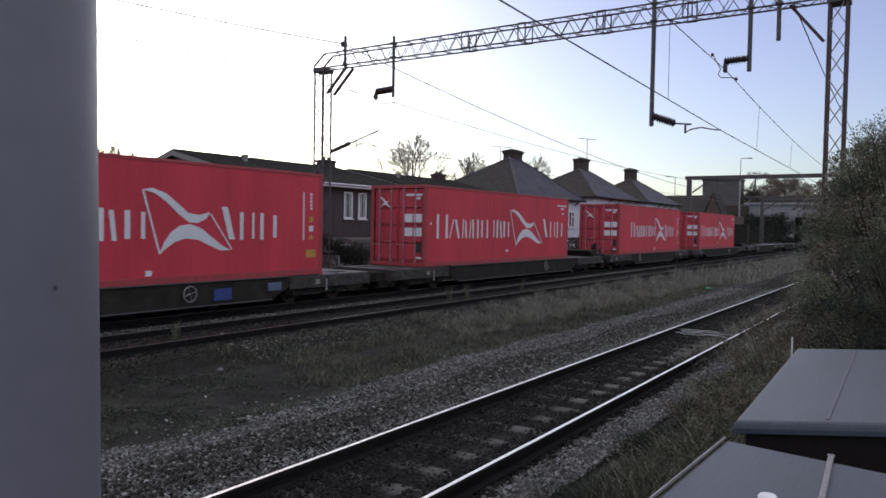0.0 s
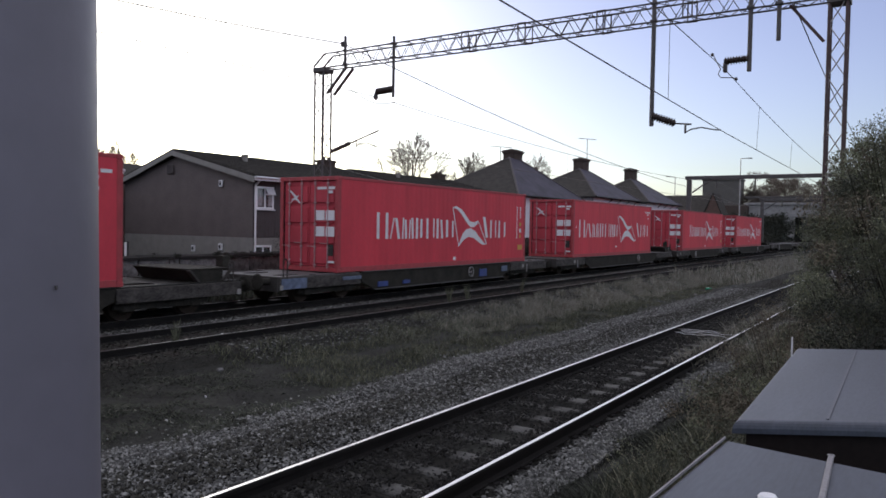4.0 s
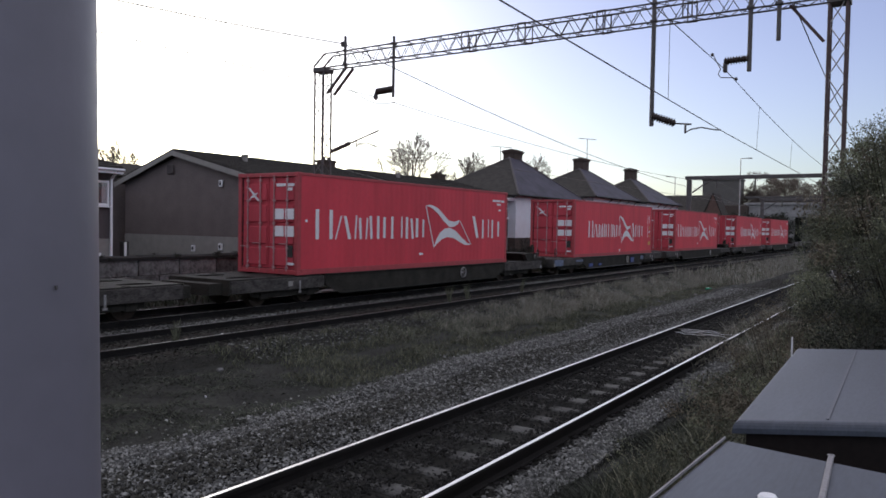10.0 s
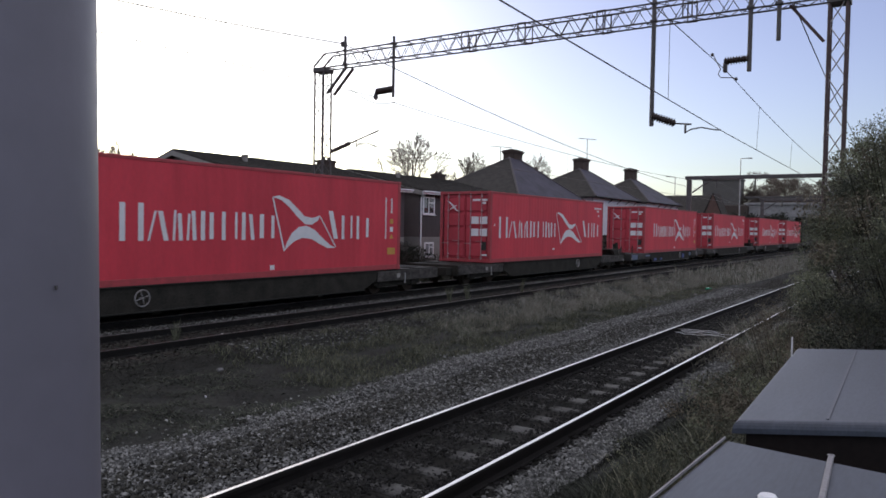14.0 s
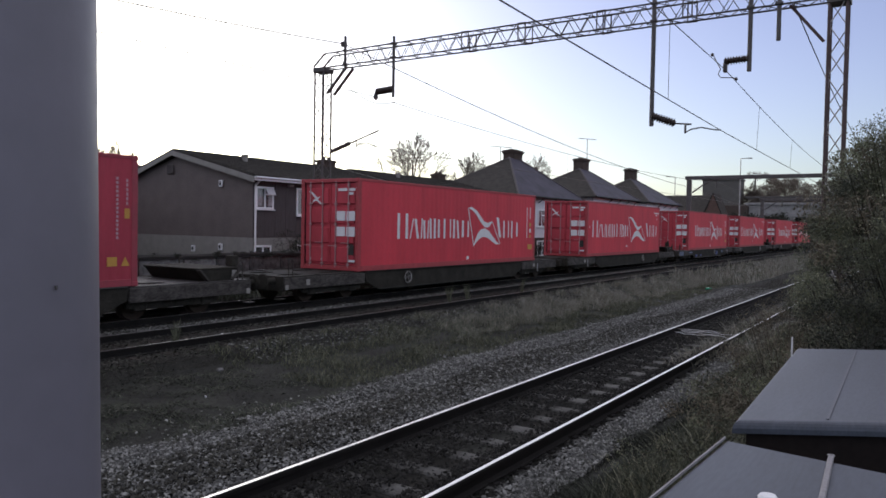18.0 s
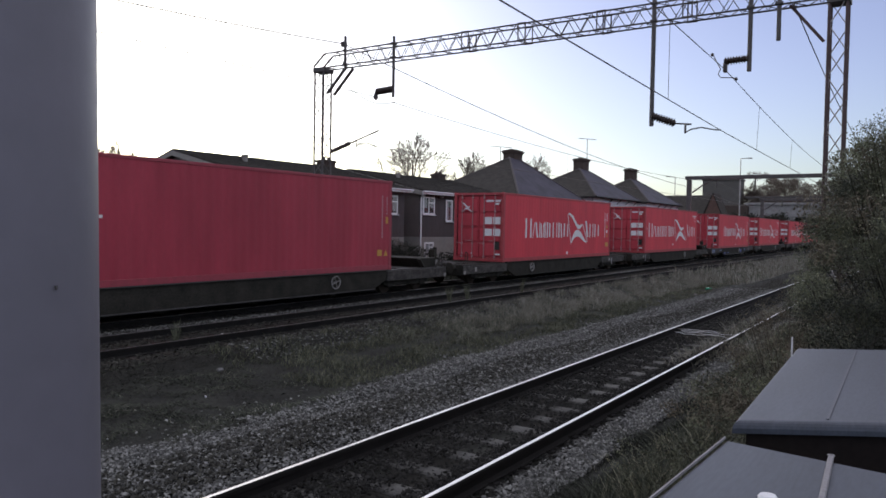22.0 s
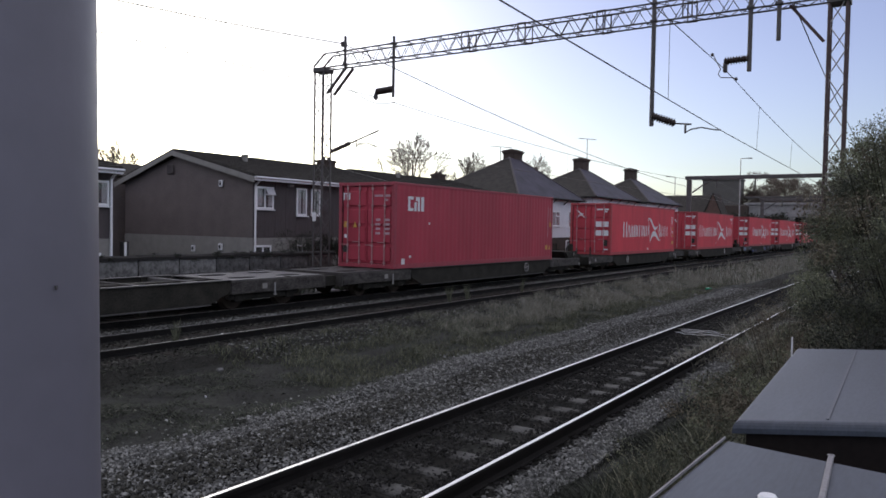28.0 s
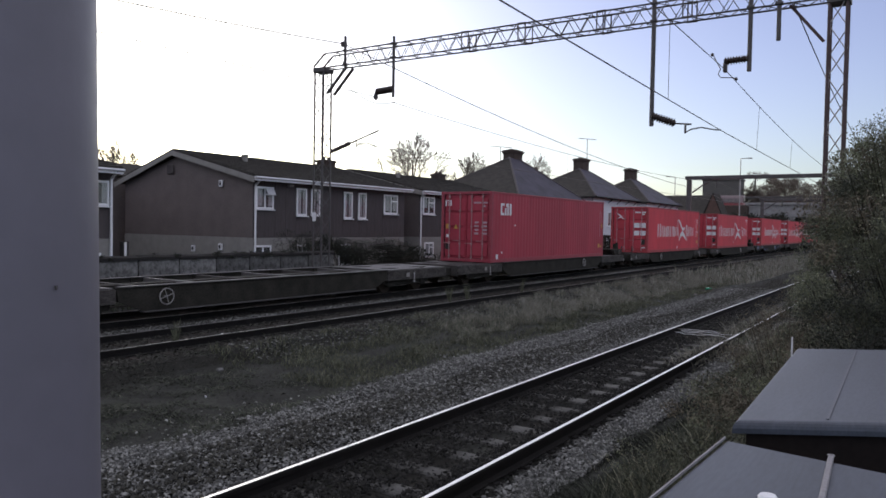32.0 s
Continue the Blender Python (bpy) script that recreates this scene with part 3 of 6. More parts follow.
    for a, b in (((6.24, 2.14), (6.77, 0.70)), ((8.48, 1.66), (9.29, 0.78))):
        (u0, z0), (u1, z1) = tf([a])[0], tf([b])[0]
        part("emblem_line", Shape().prism([(u0, z0), (u0 + 0.05, z0), (u1 + 0.05, z1), (u1, z1)], F0, F1), "white", c)
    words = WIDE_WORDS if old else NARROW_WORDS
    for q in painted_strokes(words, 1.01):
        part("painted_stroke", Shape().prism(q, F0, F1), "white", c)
    if old:
        for a, b, lo, hi in ((10.95, 11.2, 2.47, 2.55), (11.25, 11.6, 2.47, 2.55), (11.66, 11.92, 2.47, 2.55), (11.3, 11.62, 2.33, 2.41), (11.45, 11.62, 2.1, 2.17)):
            part("number_bar", Shape().box(a, b, F0, F1, lo, hi), "white", c)
        part("label_plate", Shape().box(0.32, 0.4, F0, F1, 1.5, 1.58), "white", c)
        part("label_plate", Shape().box(5.9, 6.12, F0, F1, 0.44, 0.52), "white", c)
    else:
        for i in range(19):
            part("number_bar", Shape().box(11.37, 11.43, F0, F1, 1.0 + i * 0.071, 1.058 + i * 0.071), "white", c)
        for i in range(5):
            part("number_bar", Shape().box(11.66, 11.74, F0, F1, 1.85 + i * 0.1, 1.93 + i * 0.1), "white", c)
        part("placard", Shape().box(11.62, 11.78, F0, F1, 1.5, 1.66), "yellow", c)
        part("label_plate", Shape().box(11.62, 11.78, F0, F1, 1.24, 1.4), "white", c)
        part("placard", Shape().prism([(11.6, 1.02), (11.8, 1.02), (11.7, 1.18)], F0, F1), "yellow", c)
        part("placard", Shape().box(11.5, 11.9, F0, F1, 0.5, 0.72), "yellow", c)
        part("label_plate", Shape().box(6.4, 6.56, F0, F1, 0.2, 0.33), "white", c)
    for y0 in (0.16, 0.56):
        for z0 in (1.08, 1.57):
            part("document_plate", Shape().box(E0 - 0.012, E1, y0, y0 + 0.34, z0, z0 + 0.30, 0.004), "white", c)
    for y0, y1, z0 in ((0.16, 0.42, 2.5), (0.5, 0.86, 2.5), (0.24, 0.42, 2.38)):
        part("number_bar", Shape().box(E0, E1, y0, y1, z0, z0 + 0.085), "white", c)
    for pts in ([(2.12, 2.52), (1.96, 2.47), (1.74, 2.3), (1.62, 2.34), (1.74, 2.22), (1.84, 2.28), (2.0, 2.44)], [(2.0, 2.08), (1.9, 2.24), (1.76, 2.28), (1.56, 2.1), (1.62, 2.09), (1.76, 2.2), (1.9, 2.18)]):
        part("emblem_small", Shape().prism(pts, E0, E1, "x"), "white", c)
    part("label_plate", Shape().box(E0, E1, 0.2, 0.42, 0.5, 0.84), "wagonlight", c)
    part("label_plate", Shape().box(E0, E1, 0.16, 0.4, 0.28, 0.35), "white", c)
    for y in (1.5, 2.0):
        part("label_plate", Shape().box(E0, E1, y, y + 0.06, 0.3, 0.36), "white", c)
    return c


# places along the train, counted from where it stands at the end
CONTAINERS = [("plain", 25.72), ("narrow", 45.47), ("wide", 63.66), ("narrow", 82.83), ("wide", 100.2), ("narrow", 119.5), ("wide", 136.9)]
container_things = []
built = {}
for style, s0 in CONTAINERS:
    if style in built:
        c = copy_thing(built[style], Matrix.Translation((s0, D, ZB)))
    elif style == "plain":
        c = build_container("shipping_container", "dusky maroon forty-foot container with sparse white markings", "maroonframe", "maroon", style)
    else:
        c = build_container("shipping_container", "bright red forty-foot container with white emblem on a flat wagon", "redframe", "red", style)
    built.setdefault(style, c)
    c.matrix_basis = Matrix.Translation((s0, D, ZB))
    if s0 == 82.83:                             # this one carries its side marks nearer the doors
        for o in c.children:
            if o.name.startswith(("painted_stroke", "emblem_swoop", "emblem_sweep", "emblem_line")):
                o.matrix_basis = Matrix.Translation((-0.15, 0, 0))
    container_things.append((c, s0))

# ---- flat wagons: local x along the track, y across from the centre line, z up from the rail ----
DECK = 0.80


def holed_plate(x0, x1, y0, y1, z0, z1, rx, ry, n=16):
    """A deck plate with an oval hole through it."""
    cx, cy = (x0 + x1) / 2, (y0 + y1) / 2
    hx, hy = (x1 - x0) / 2, (y1 - y0) / 2
    v, f = [], []
    for z in (z0, z1):
        for i in range(n):
            a = 2 * math.pi * i / n
            c, s = math.cos(a), math.sin(a)
            k = 1 / max(abs(c), abs(s))
            v += [(cx + hx * c * k, cy + hy * s * k, z), (cx + rx * c, cy + ry * s, z)]
    m = 2 * n
    for i in range(n):
        j = (i + 1) % n
        f += [(2 * i, 2 * i + 1, 2 * j + 1, 2 * j), (m + 2 * i, m + 2 * j, m + 2 * j + 1, m + 2 * i + 1),
              (2 * i, 2 * j, m + 2 * j, m + 2 * i), (2 * i + 1, m + 2 * i + 1, m + 2 * j + 1, 2 * j + 1)]
    return Shape().add(v, f)


def build_wagon(length, buffers_at_start, deck, wheel_at=None):
    w = thing("flat_wagon", "grimy dark steel container flat wagon with open deck", "flat wagon", group="wagons of the train")
    light = "wagon" if deck == "deckdark" else "wagonlight"
    x0, x1 = (0.62, length - 0.13) if buffers_at_start else (0.13, length - 0.62)
    a, b = x0 + 4.0, x1 - 4.0
    for y in (-1.20, 1.20):
        s = 1 if y > 0 else -1
        pts = [(a - 0.55, DECK), (b + 0.55, DECK), (b + 0.5, DECK - 0.30), (b - 0.1, DECK - 0.56), (a + 0.1, DECK - 0.56), (a - 0.5, DECK - 0.30)]
        part("side_sill", Shape().prism(pts, y - 0.03, y + 0.03), "wagon", w)
        part("sill_flange", Shape().box(a - 0.5, b + 0.5, y - 0.09, y + 0.09, DECK, DECK + 0.025, 0.006), deck, w)
        part("sill_flange", Shape().box(a + 0.1, b - 0.1, y - 0.09, y + 0.09, DECK - 0.585, DECK - 0.56), deck, w)
        for xa, xb in ((x0, a - 0.56), (b + 0.56, x1)):
            part("end_sill_side", Shape().box(xa, xb, y - 0.04, y + 0.04, DECK - 0.36, DECK - 0.03, 0.012), "sill", w)
        for i in range(9):
            xx = a + 0.4 + i * (b - a - 0.8) / 8
            part("rib", Shape().box(xx, xx + 0.03, y - s * 0.085, y - s * 0.031, DECK - 0.55, DECK - 0.002), "wagon", w)
    part("centre_sill", Shape().box(x0, x1, -0.2, 0.2, DECK - 0.42, DECK - 0.03, 0.01), "wagon", w)
    for i in range(6):
        xx = a + 0.1 + i * (b - a - 0.3) / 5
        part("cross_beam", Shape().box(xx, xx + 0.16, -1.17, 1.17, DECK - 0.28, DECK - 0.01, 0.01), deck if i % 2 else light, w)
    for xa, xb in ((x0, a - 0.6), (b + 0.6, x1)):
        n = 2
        for i in range(n):
            for y0, y1 in ((-1.19, -0.012), (0.012, 1.19)):
                q0, q1 = xa + (xb - xa) * i / n, xa + (xb - xa) * (i + 1) / n - 0.01
                part("deck_plate", holed_plate(q0, q1, y0, y1, DECK - 0.025, DECK + 0.004, 0.46, 0.24), deck, w)
    # headstocks at both ends
    part("headstock", Shape().box(x0 - 0.05, x0, -1.22, 1.22, DECK - 0.40, DECK + 0.01, 0.01), light, w)
    part("headstock", Shape().box(x1, x1 + 0.05, -1.22, 1.22, DECK - 0.40, DECK + 0.01, 0.01), light, w)
    e, d = (x0 - 0.05, -1) if buffers_at_start else (x1 + 0.05, 1)
    for y in (-0.87, 0.87):
        bf = part("buffer", Shape().bar((e, y, DECK - 0.12), (e + d * 0.36, y, DECK - 0.12), 0.10, 12, 0.085), "wagon", w)
        part("buffer_head", Shape().bar((e + d * 0.36, y, DECK - 0.12), (e + d * 0.40, y, DECK - 0.12), 0.17, 16, 0.23).bar((e + d * 0.40, y, DECK - 0.12), (e + d * 0.43, y, DECK - 0.12), 0.23, 16, 0.20), "wagon", bf)
        part("end_step", Shape().box(e + d * 0.02 - 0.14, e + d * 0.02 + 0.14, y * 1.3 - 0.1, y * 1.3 + 0.1, DECK - 0.62, DECK - 0.59, 0.006), light, w)
        g = Shape()
        xg, yg = e - d * 0.25, y * 1.36
        g.line([(xg, yg, DECK - 0.02), (xg, yg, DECK + 0.44), (xg - d * 0.06, yg, DECK + 0.50), (xg - d * 0.15, yg, DECK + 0.44), (xg - d * 0.15, yg, DECK - 0.02)], 0.019)
        part("hand_rail", g, "wagonlight", w)
    f_end, f_dir = (x1 + 0.05, 1) if buffers_at_start else (x0 - 0.05, -1)
    part("drawbar", Shape().box(min(f_end, f_end + f_dir * 0.40), max(f_end, f_end + f_dir * 0.40), -0.95, 0.95, DECK - 0.38, DECK - 0.08, 0.01), "wagon", w)
    part("end_bracket", Shape().box(e - d * 0.12 - 0.06, e - d * 0.12 + 0.06, -1.27, -1.242, DECK - 0.36, DECK - 0.22, 0.01), "plinth", w)
    part("coupling", Shape().box(min(e, e + d * 0.5), max(e, e + d * 0.5), -0.06, 0.06, DECK - 0.2, DECK - 0.06, 0.02).ring((e + d * 0.5, 0, DECK - 0.22), 0.12, 0.025, "y"), "wagon", w)
    part("brake_hose", Shape().line([(e + d * (0.02 + 0.4 * q), 0.34, DECK - 0.18 - 0.34 * math.sin(math.pi * q * 0.9)) for q in np.linspace(0, 1, 7)], 0.022), "rubber", w)
    if not buffers_at_start:
        ec = e - d * 0.92
        part("end_trough", Shape().prism([(ec - 0.36, DECK + 0.006), (ec + 0.36, DECK + 0.006), (ec + 0.62, DECK + 0.30), (ec - 0.62, DECK + 0.30)], -1.1, 1.1), "wagon", w)
        for k in (-1, 1):
            part("trough_end", Shape().beam((ec + k * 0.36, -1.105, DECK + 0.01), (ec + k * 0.63, -1.105, DECK + 0.30), 0.05, 0.16, (0, 1, 0)), "wagonlight", w)
        part("brake_stand", Shape().box(e - d * 0.30 - 0.10, e - d * 0.30 + 0.10, -0.95, -0.7, DECK + 0.34, DECK + 0.62, 0.02).box(e - d * 0.17 - 0.04, e - d * 0.17 + 0.04, -0.9, -0.75, DECK + 0.34, DECK + 0.70, 0.02), "wagon", w)
        part("trough_rim", Shape().box(ec - 0.64, ec + 0.64, -1.12, 1.12, DECK + 0.305, DECK + 0.33, 0.01), "wagon", w)
    part("data_panel", Shape().box(e - d * 0.95 - 0.07, e - d * 0.95 + 0.07, -1.252, -1.242, DECK - 0.27, DECK - 0.1) if buffers_at_start else Shape().box(e - d * 0.45 - 0.07, e - d * 0.45 + 0.07, -1.112, -1.1, DECK + 0.08, DECK + 0.26), "plinth", w)
    ex = x1 - 2.2 if buffers_at_start else x0 + 2.2
    part("data_panel", Shape().box(ex - 0.22, ex - 0.05, -1.252, -1.242, DECK - 0.26, DECK - 0.12), "plinth", w)
    part("lever", Shape().box(ex + 0.2, ex + 0.25, -1.262, -1.24, DECK - 0.42, DECK - 0.12, 0.006).box(ex + 0.17, ex + 0.28, -1.262, -1.24, DECK - 0.46, DECK - 0.41, 0.006), "zinc", w)
    hx = a + 0.65 if buffers_at_start else b - 3.2
    hx = wheel_at or hx
    hw = Shape().ring((hx, -1.33, DECK - 0.25), 0.185, 0.014, "y", 24)
    for i in range(2):
        an = math.pi * i / 2 + 0.3
        hw.bar((hx - 0.185 * math.cos(an), -1.33, DECK - 0.25 - 0.185 * math.sin(an)), (hx + 0.185 * math.cos(an), -1.33, DECK - 0.25 + 0.185 * math.sin(an)), 0.010)
    part("brake_handwheel", hw.bar((hx, -1.24, DECK - 0.25), (hx, -1.34, DECK - 0.25), 0.02), "zinc", w)
    for xx in (x0 + 1.4, a + 2.5, b - 2.5, x1 - 1.4):
        for y in (-1.12, 1.12):
            part("container_spigot", Shape().box(xx - 0.07, xx + 0.07, y - 0.07, y + 0.07, DECK + 0.003, DECK + 0.02, 0.005), light, w)
    for xx in (a + 1.6, (a + b) / 2 - 0.5, b - 2.4):     # brake gear hung below the deck
        part("brake_gear", Shape().box(xx, xx + 0.42, -0.95, -0.55, DECK - 0.62, DECK - 0.30, 0.02).box(xx + 0.5, xx + 0.72, -1.0, -0.78, DECK - 0.70, DECK - 0.34, 0.02), "wagonlight" if xx == b - 2.4 else "wagon", w)
    part("brake_rod", Shape().bar((a - 1.2, -0.5, DECK - 0.5), (b + 1.2, -0.5, DECK - 0.5), 0.022, 6), "wagonlight", w)
    part("air_tank", Shape().bar((a + 3.2, 0.45, DECK - 0.33), (a + 4.6, 0.45, DECK - 0.33), 0.19, 14), "wagon", w)
    wheels = []
    for bx in (x0 + 2.15, x1 - 2.15):
        bg = Shape()
        for y in (-1.0, 1.0):
            bg.prism([(bx - 1.25, 0.42), (bx - 0.7, 0.55), (bx + 0.7, 0.55), (bx + 1.25, 0.42), (bx + 1.25, 0.30), (bx + 0.6, 0.26), (bx - 0.6, 0.26), (bx - 1.25, 0.30)], y - 0.06, y + 0.06)
            for k in (-0.9, 0.9):
                bg.box(bx + k - 0.16, bx + k + 0.16, y - 0.1, y + 0.1, 0.22, 0.46, 0.03)
        bg.box(bx - 0.25, bx + 0.25, -1.0, 1.0, 0.30, 0.40, 0.03)
        part("bogie_frame", bg, "wagon", w)
        for k in (-0.9, 0.9):
            ws = Shape().bar((0, -0.95, 0), (0, 0.95, 0), 0.075, 10)
            for y in (-0.72, 0.72):
                s = 1 if y > 0 else -1
                ws.bar((0, y - 0.05 * s, 0), (0, y + 0.09 * s, 0), 0.345, 24, 0.335)
                ws.bar((0, y - 0.08 * s, 0), (0, y - 0.05 * s, 0), 0.372, 24)
                for i in range(4):
                    an = math.pi * i / 2
                    ws.box(0.22 * math.cos(an) - 0.03, 0.22 * math.cos(an) + 0.03, y - 0.098, y + 0.098, 0.22 * math.sin(an) - 0.03, 0.22 * math.sin(an) + 0.03)
            o = part("wheelset", ws, "wheel", w, at=(bx + k, 0, 0.345))
            wheels.append((o, bx + k))
    return w, wheels


# body starts and ends along the train; couplings with buffers alternate with close joints
BODIES = [(-31.4, -13.0, 1), (-13.0, 5.3, 0), (5.3, 22.53, 1), (23.1, 41.75, 0), (41.75, 60.02, 1), (61.2, 79.75, 0), (79.85, 97.27, 1), (98.2, 117.6, 0), (117.6, 134.1, 1), (135.1, 154.6, 0), (154.6, 173.0, 1), (173.0, 191.4, 0), (191.4, 210.0, 1), (210.0, 228.5, 0)]
wagon_things = []
for s0, s1, at_start in BODIES:
    w, wheels = build_wagon(s1 - s0, bool(at_start), "deckdark" if 30 < s0 < 75 else "deckmid" if s0 == 23.1 else "deck", 10.5 if s0 == 79.85 else 6.22 if s0 == 41.75 else 11.1 if s0 == 61.2 else 12.0 if s0 == 23.1 else None)
    if s0 == 79.85:                             # stencilled panels on one wagon only
        for xa, xb, za, zb, m in ((0.70, 1.66, 0.46, 0.75, "paleblue"), (3.2, 4.05, 0.60, 0.70, "paleblue"), (4.9, 5.4, 0.30, 0.46, "blue"), (6.25, 6.62, 0.33, 0.44, "blue"), (11.25, 11.8, 0.33, 0.62, "blue"), (13.02, 13.5, 0.46, 0.68, "paleblue")):
            part("stencil_panel", Shape().box(xa, xb, -1.266, -1.244 if xa < 3 or xa > 12.9 else -1.232, za, zb), m, w)
    w.matrix_basis = Matrix.Translation((s0, D + CW / 2, ZT))
    wagon_things.append((w, s0, wheels))

# ---- overhead line: lattice portal over all tracks ----
PX = 20.05


def lattice(corners0, corners1, pitch, leg, lace, zig=True):
    """Four legs from one end's corners to the other's, and the lacing bars of each face."""
    legs, laces = [], Shape()
    c0, c1 = [Vector(c) for c in corners0], [Vector(c) for c in corners1]
    n = max(2, int(round((c1[0] - c0[0]).length / pitch)))
    for a, b in zip(c0, c1):
        legs.append(Shape().beam(a, b, leg, leg, (1, 0.3, 0.2)))
    for i in range(4):
        j = (i + 1) % 4
        for k in range(n):
            a, b = (i, j) if k % 2 == 0 else (j, i)
            p = c0[a].lerp(c1[a], k / n)
            q = c0[b].lerp(c1[b], (k + 1) / n)
            laces.beam(p, q, lace, 0.012, (0.3, 1, 0.2))
    return legs, laces


def build_portal():
    t = thing("overhead_line_portal", "grey lattice steel portal carrying overhead wires above the tracks", "overhead line portal", (PX, 0, 0))
    for y, z0, z1, m, leg, h in ((18.62, -0.4, 7.95, "mast", 0.05, 0.21), (1.97, -0.1, 7.95, "mastred", 0.062, 0.19)):
        c0 = [(-h, y - h, z0), (h, y - h, z0), (h, y + h, z0), (-h, y + h, z0)]
        c1 = [(a, b, z1) for a, b, _ in c0]
        legs, laces = lattice(c0, c1, 0.42 if m == "mast" else 0.62, leg, 0.026 if m == "mast" else 0.04)
        for s in legs:
            part("mast_leg", s, m, t)
        tagged(part("lacing", laces, "mast" if m == "mast" else "zinc", t), kind="stuff")
        part("mast_cap", Shape().box(-h - 0.06, h + 0.06, y - h - 0.06, y + h + 0.06, z1 - 0.1, z1 + 0.06, 0.01), "mast", t)
        part("mast_footing", Shape().box(-0.5, 0.5, y - 0.5, y + 0.5, -0.6, -0.05, 0.03), "concrete", t)
    # beam in three bolted lengths
    y_a, y_b, y_c, y_d = 18.85, 12.4, 7.9, 1.75
    for y0, y1 in ((y_a - 0.5, y_b), (y_b, y_c), (y_c, y_d)):
        c0 = [(-0.22, y0, 7.98), (0.22, y0, 7.98), (0.22, y0, 8.48), (-0.22, y0, 8.48)]
        c1 = [(a, y1, z) for a, _, z in c0]
        legs, laces = lattice(c0, c1, 0.31, 0.044, 0.023)
        for s in legs:
            part("beam_chord", s, "mast", t)
        tagged(part("lacing", laces, "mast", t), kind="stuff")
    tail = Shape()
    for x in (-0.22, 0.22):
        tail.beam((x, y_a - 0.5, 8.48), (x, y_a + 0.05, 8.05), 0.05, 0.05).beam((x, y_a - 0.5, 7.98), (x, y_a + 0.05, 7.98), 0.05, 0.05)
    part("beam_end", tail, "mast", t)
    for y in (y_b, y_c, 10.4, 5.5):
        for x in (-0.24, 0.24):
            k = Shape().box(x - 0.02, x + 0.02, y - 0.15, y + 0.15, 7.95, 8.01, 0.006).box(x - 0.02, x + 0.02, y - 0.15, y + 0.15, 8.45, 8.51, 0.006).beam((x, y - 0.12, 8.0), (x, y - 0.12, 8.48), 0.03, 0.025, (1, 0, 0)).beam((x, y + 0.12, 8.0), (x, y + 0.12, 8.48), 0.03, 0.025, (1, 0, 0))
            part("splice_plate", k, "mast", t)
    for y0, z0, y1, z1, m in ((18.25, 7.05, 17.35, 7.92, "mast"), (2.28, 7.0, 3.05, 7.98, "mastred")):
        for x in (-0.18, 0.18) if m == "mast" else (0.0,):
            part("knee_brace", Shape().beam((x, y0, z0), (x, y1, z1), 0.07, 0.09, (1, 0, 0)), m, t)
    for y, top, bottom, r in ((17.58, 9.05, 7.83, 0.05), (15.4, 8.78, 6.72, 0.048), (6.46, 8.9, 5.2, 0.06), (3.97, 8.7, 6.45, 0.058), (3.3, 8.6, 7.15, 0.055)):
        y, top, bottom = y * 0.986, 2.36 + (top - 2.36) * 0.986, 2.36 + (bottom - 2.36) * 0.986
        tube = part("drop_tube", Shape().bar((-0.28, y, bottom), (-0.28, y, top), r, 10), "mast", t)
        for zc in (7.95, 8.42):
            part("tube_clamp", Shape().box(-0.36, -0.2, y - 0.09, y + 0.09, zc, zc + 0.07, 0.01), "mast", tube)

    def insulator(p, q, r, n):
        p, q = Vector(p), Vector(q)
        s = Shape().bar(p, q, r * 0.62, 10)
        for i in range(n):
            c = p.lerp(q, (i + 0.5) / n)
            d = (q - p).normalized() * (0.35 * (q - p).length / n)
            s.bar(c - d, c, r * 0.6, 12, r).bar(c, c + d * 0.5, r, 12, r * 0.7)
        return s

    X = -0.28
    part("insulator", insulator((X, 6.36, 5.44), (X, 5.74, 5.20), 0.115, 9), "insul", t)
    part("registration_arm", Shape().line([(X, 5.78, 5.20), (X, 5.3, 5.15), (X, 5.42, 5.15)], 0.022).line([(X, 5.46, 5.17), (X, 5.46, 4.92)], 0.03).line([(X, 5.46, 4.94), (X, 5.3, 5.02), (X, 5.05, 5.05), (X, 4.7, 4.97), (X, 4.55, 4.955)], 0.018), "mast", t)
    part("insulator", insulator((X, 3.93, 6.72), (X, 4.52, 6.70), 0.11, 9), "insul", t)
    part("suspension_clamp", Shape().box(X - 0.06, X + 0.06, 4.44, 4.54, 6.42, 6.68, 0.02).line([(X, 4.8, 6.9), (X, 4.61, 6.52), (X, 4.66, 6.40), (X, 4.60, 6.30), (X, 4.50, 6.29), (X, 4.30, 6.27), (X, 4.22, 6.24)], 0.012).box(X - 0.04, X + 0.04, 4.78, 4.86, 6.87, 6.95, 0.02).box(X - 0.04, X + 0.04, 4.18, 4.26, 6.19, 6.27, 0.02), "insul", t)
    part("insulator", insulator((X, 15.2, 6.93), (X, 15.9, 6.90), 0.12, 9), "insul", t)
    part("suspension_clamp", Shape().bar((X, 15.93, 6.92), (X, 15.93, 6.70), 0.03, 8, 0.09).bar((X, 15.93, 6.70), (X, 15.93, 6.62), 0.09, 8, 0.03), "mast", t)
    part("insulator", insulator((0, 18.2, 4.98), (0, 17.3, 5.24), 0.09, 7), "insul", t)
    part("cantilever_arm", Shape().bar((0, 17.3, 5.24), (0, 16.0, 5.62), 0.028, 8).line([(0, 17.0, 5.34), (0, 17.0, 5.08), (0, 16.9, 5.2), (0, 16.55, 5.22), (0, 16.1, 5.08)], 0.02), "mast", t)
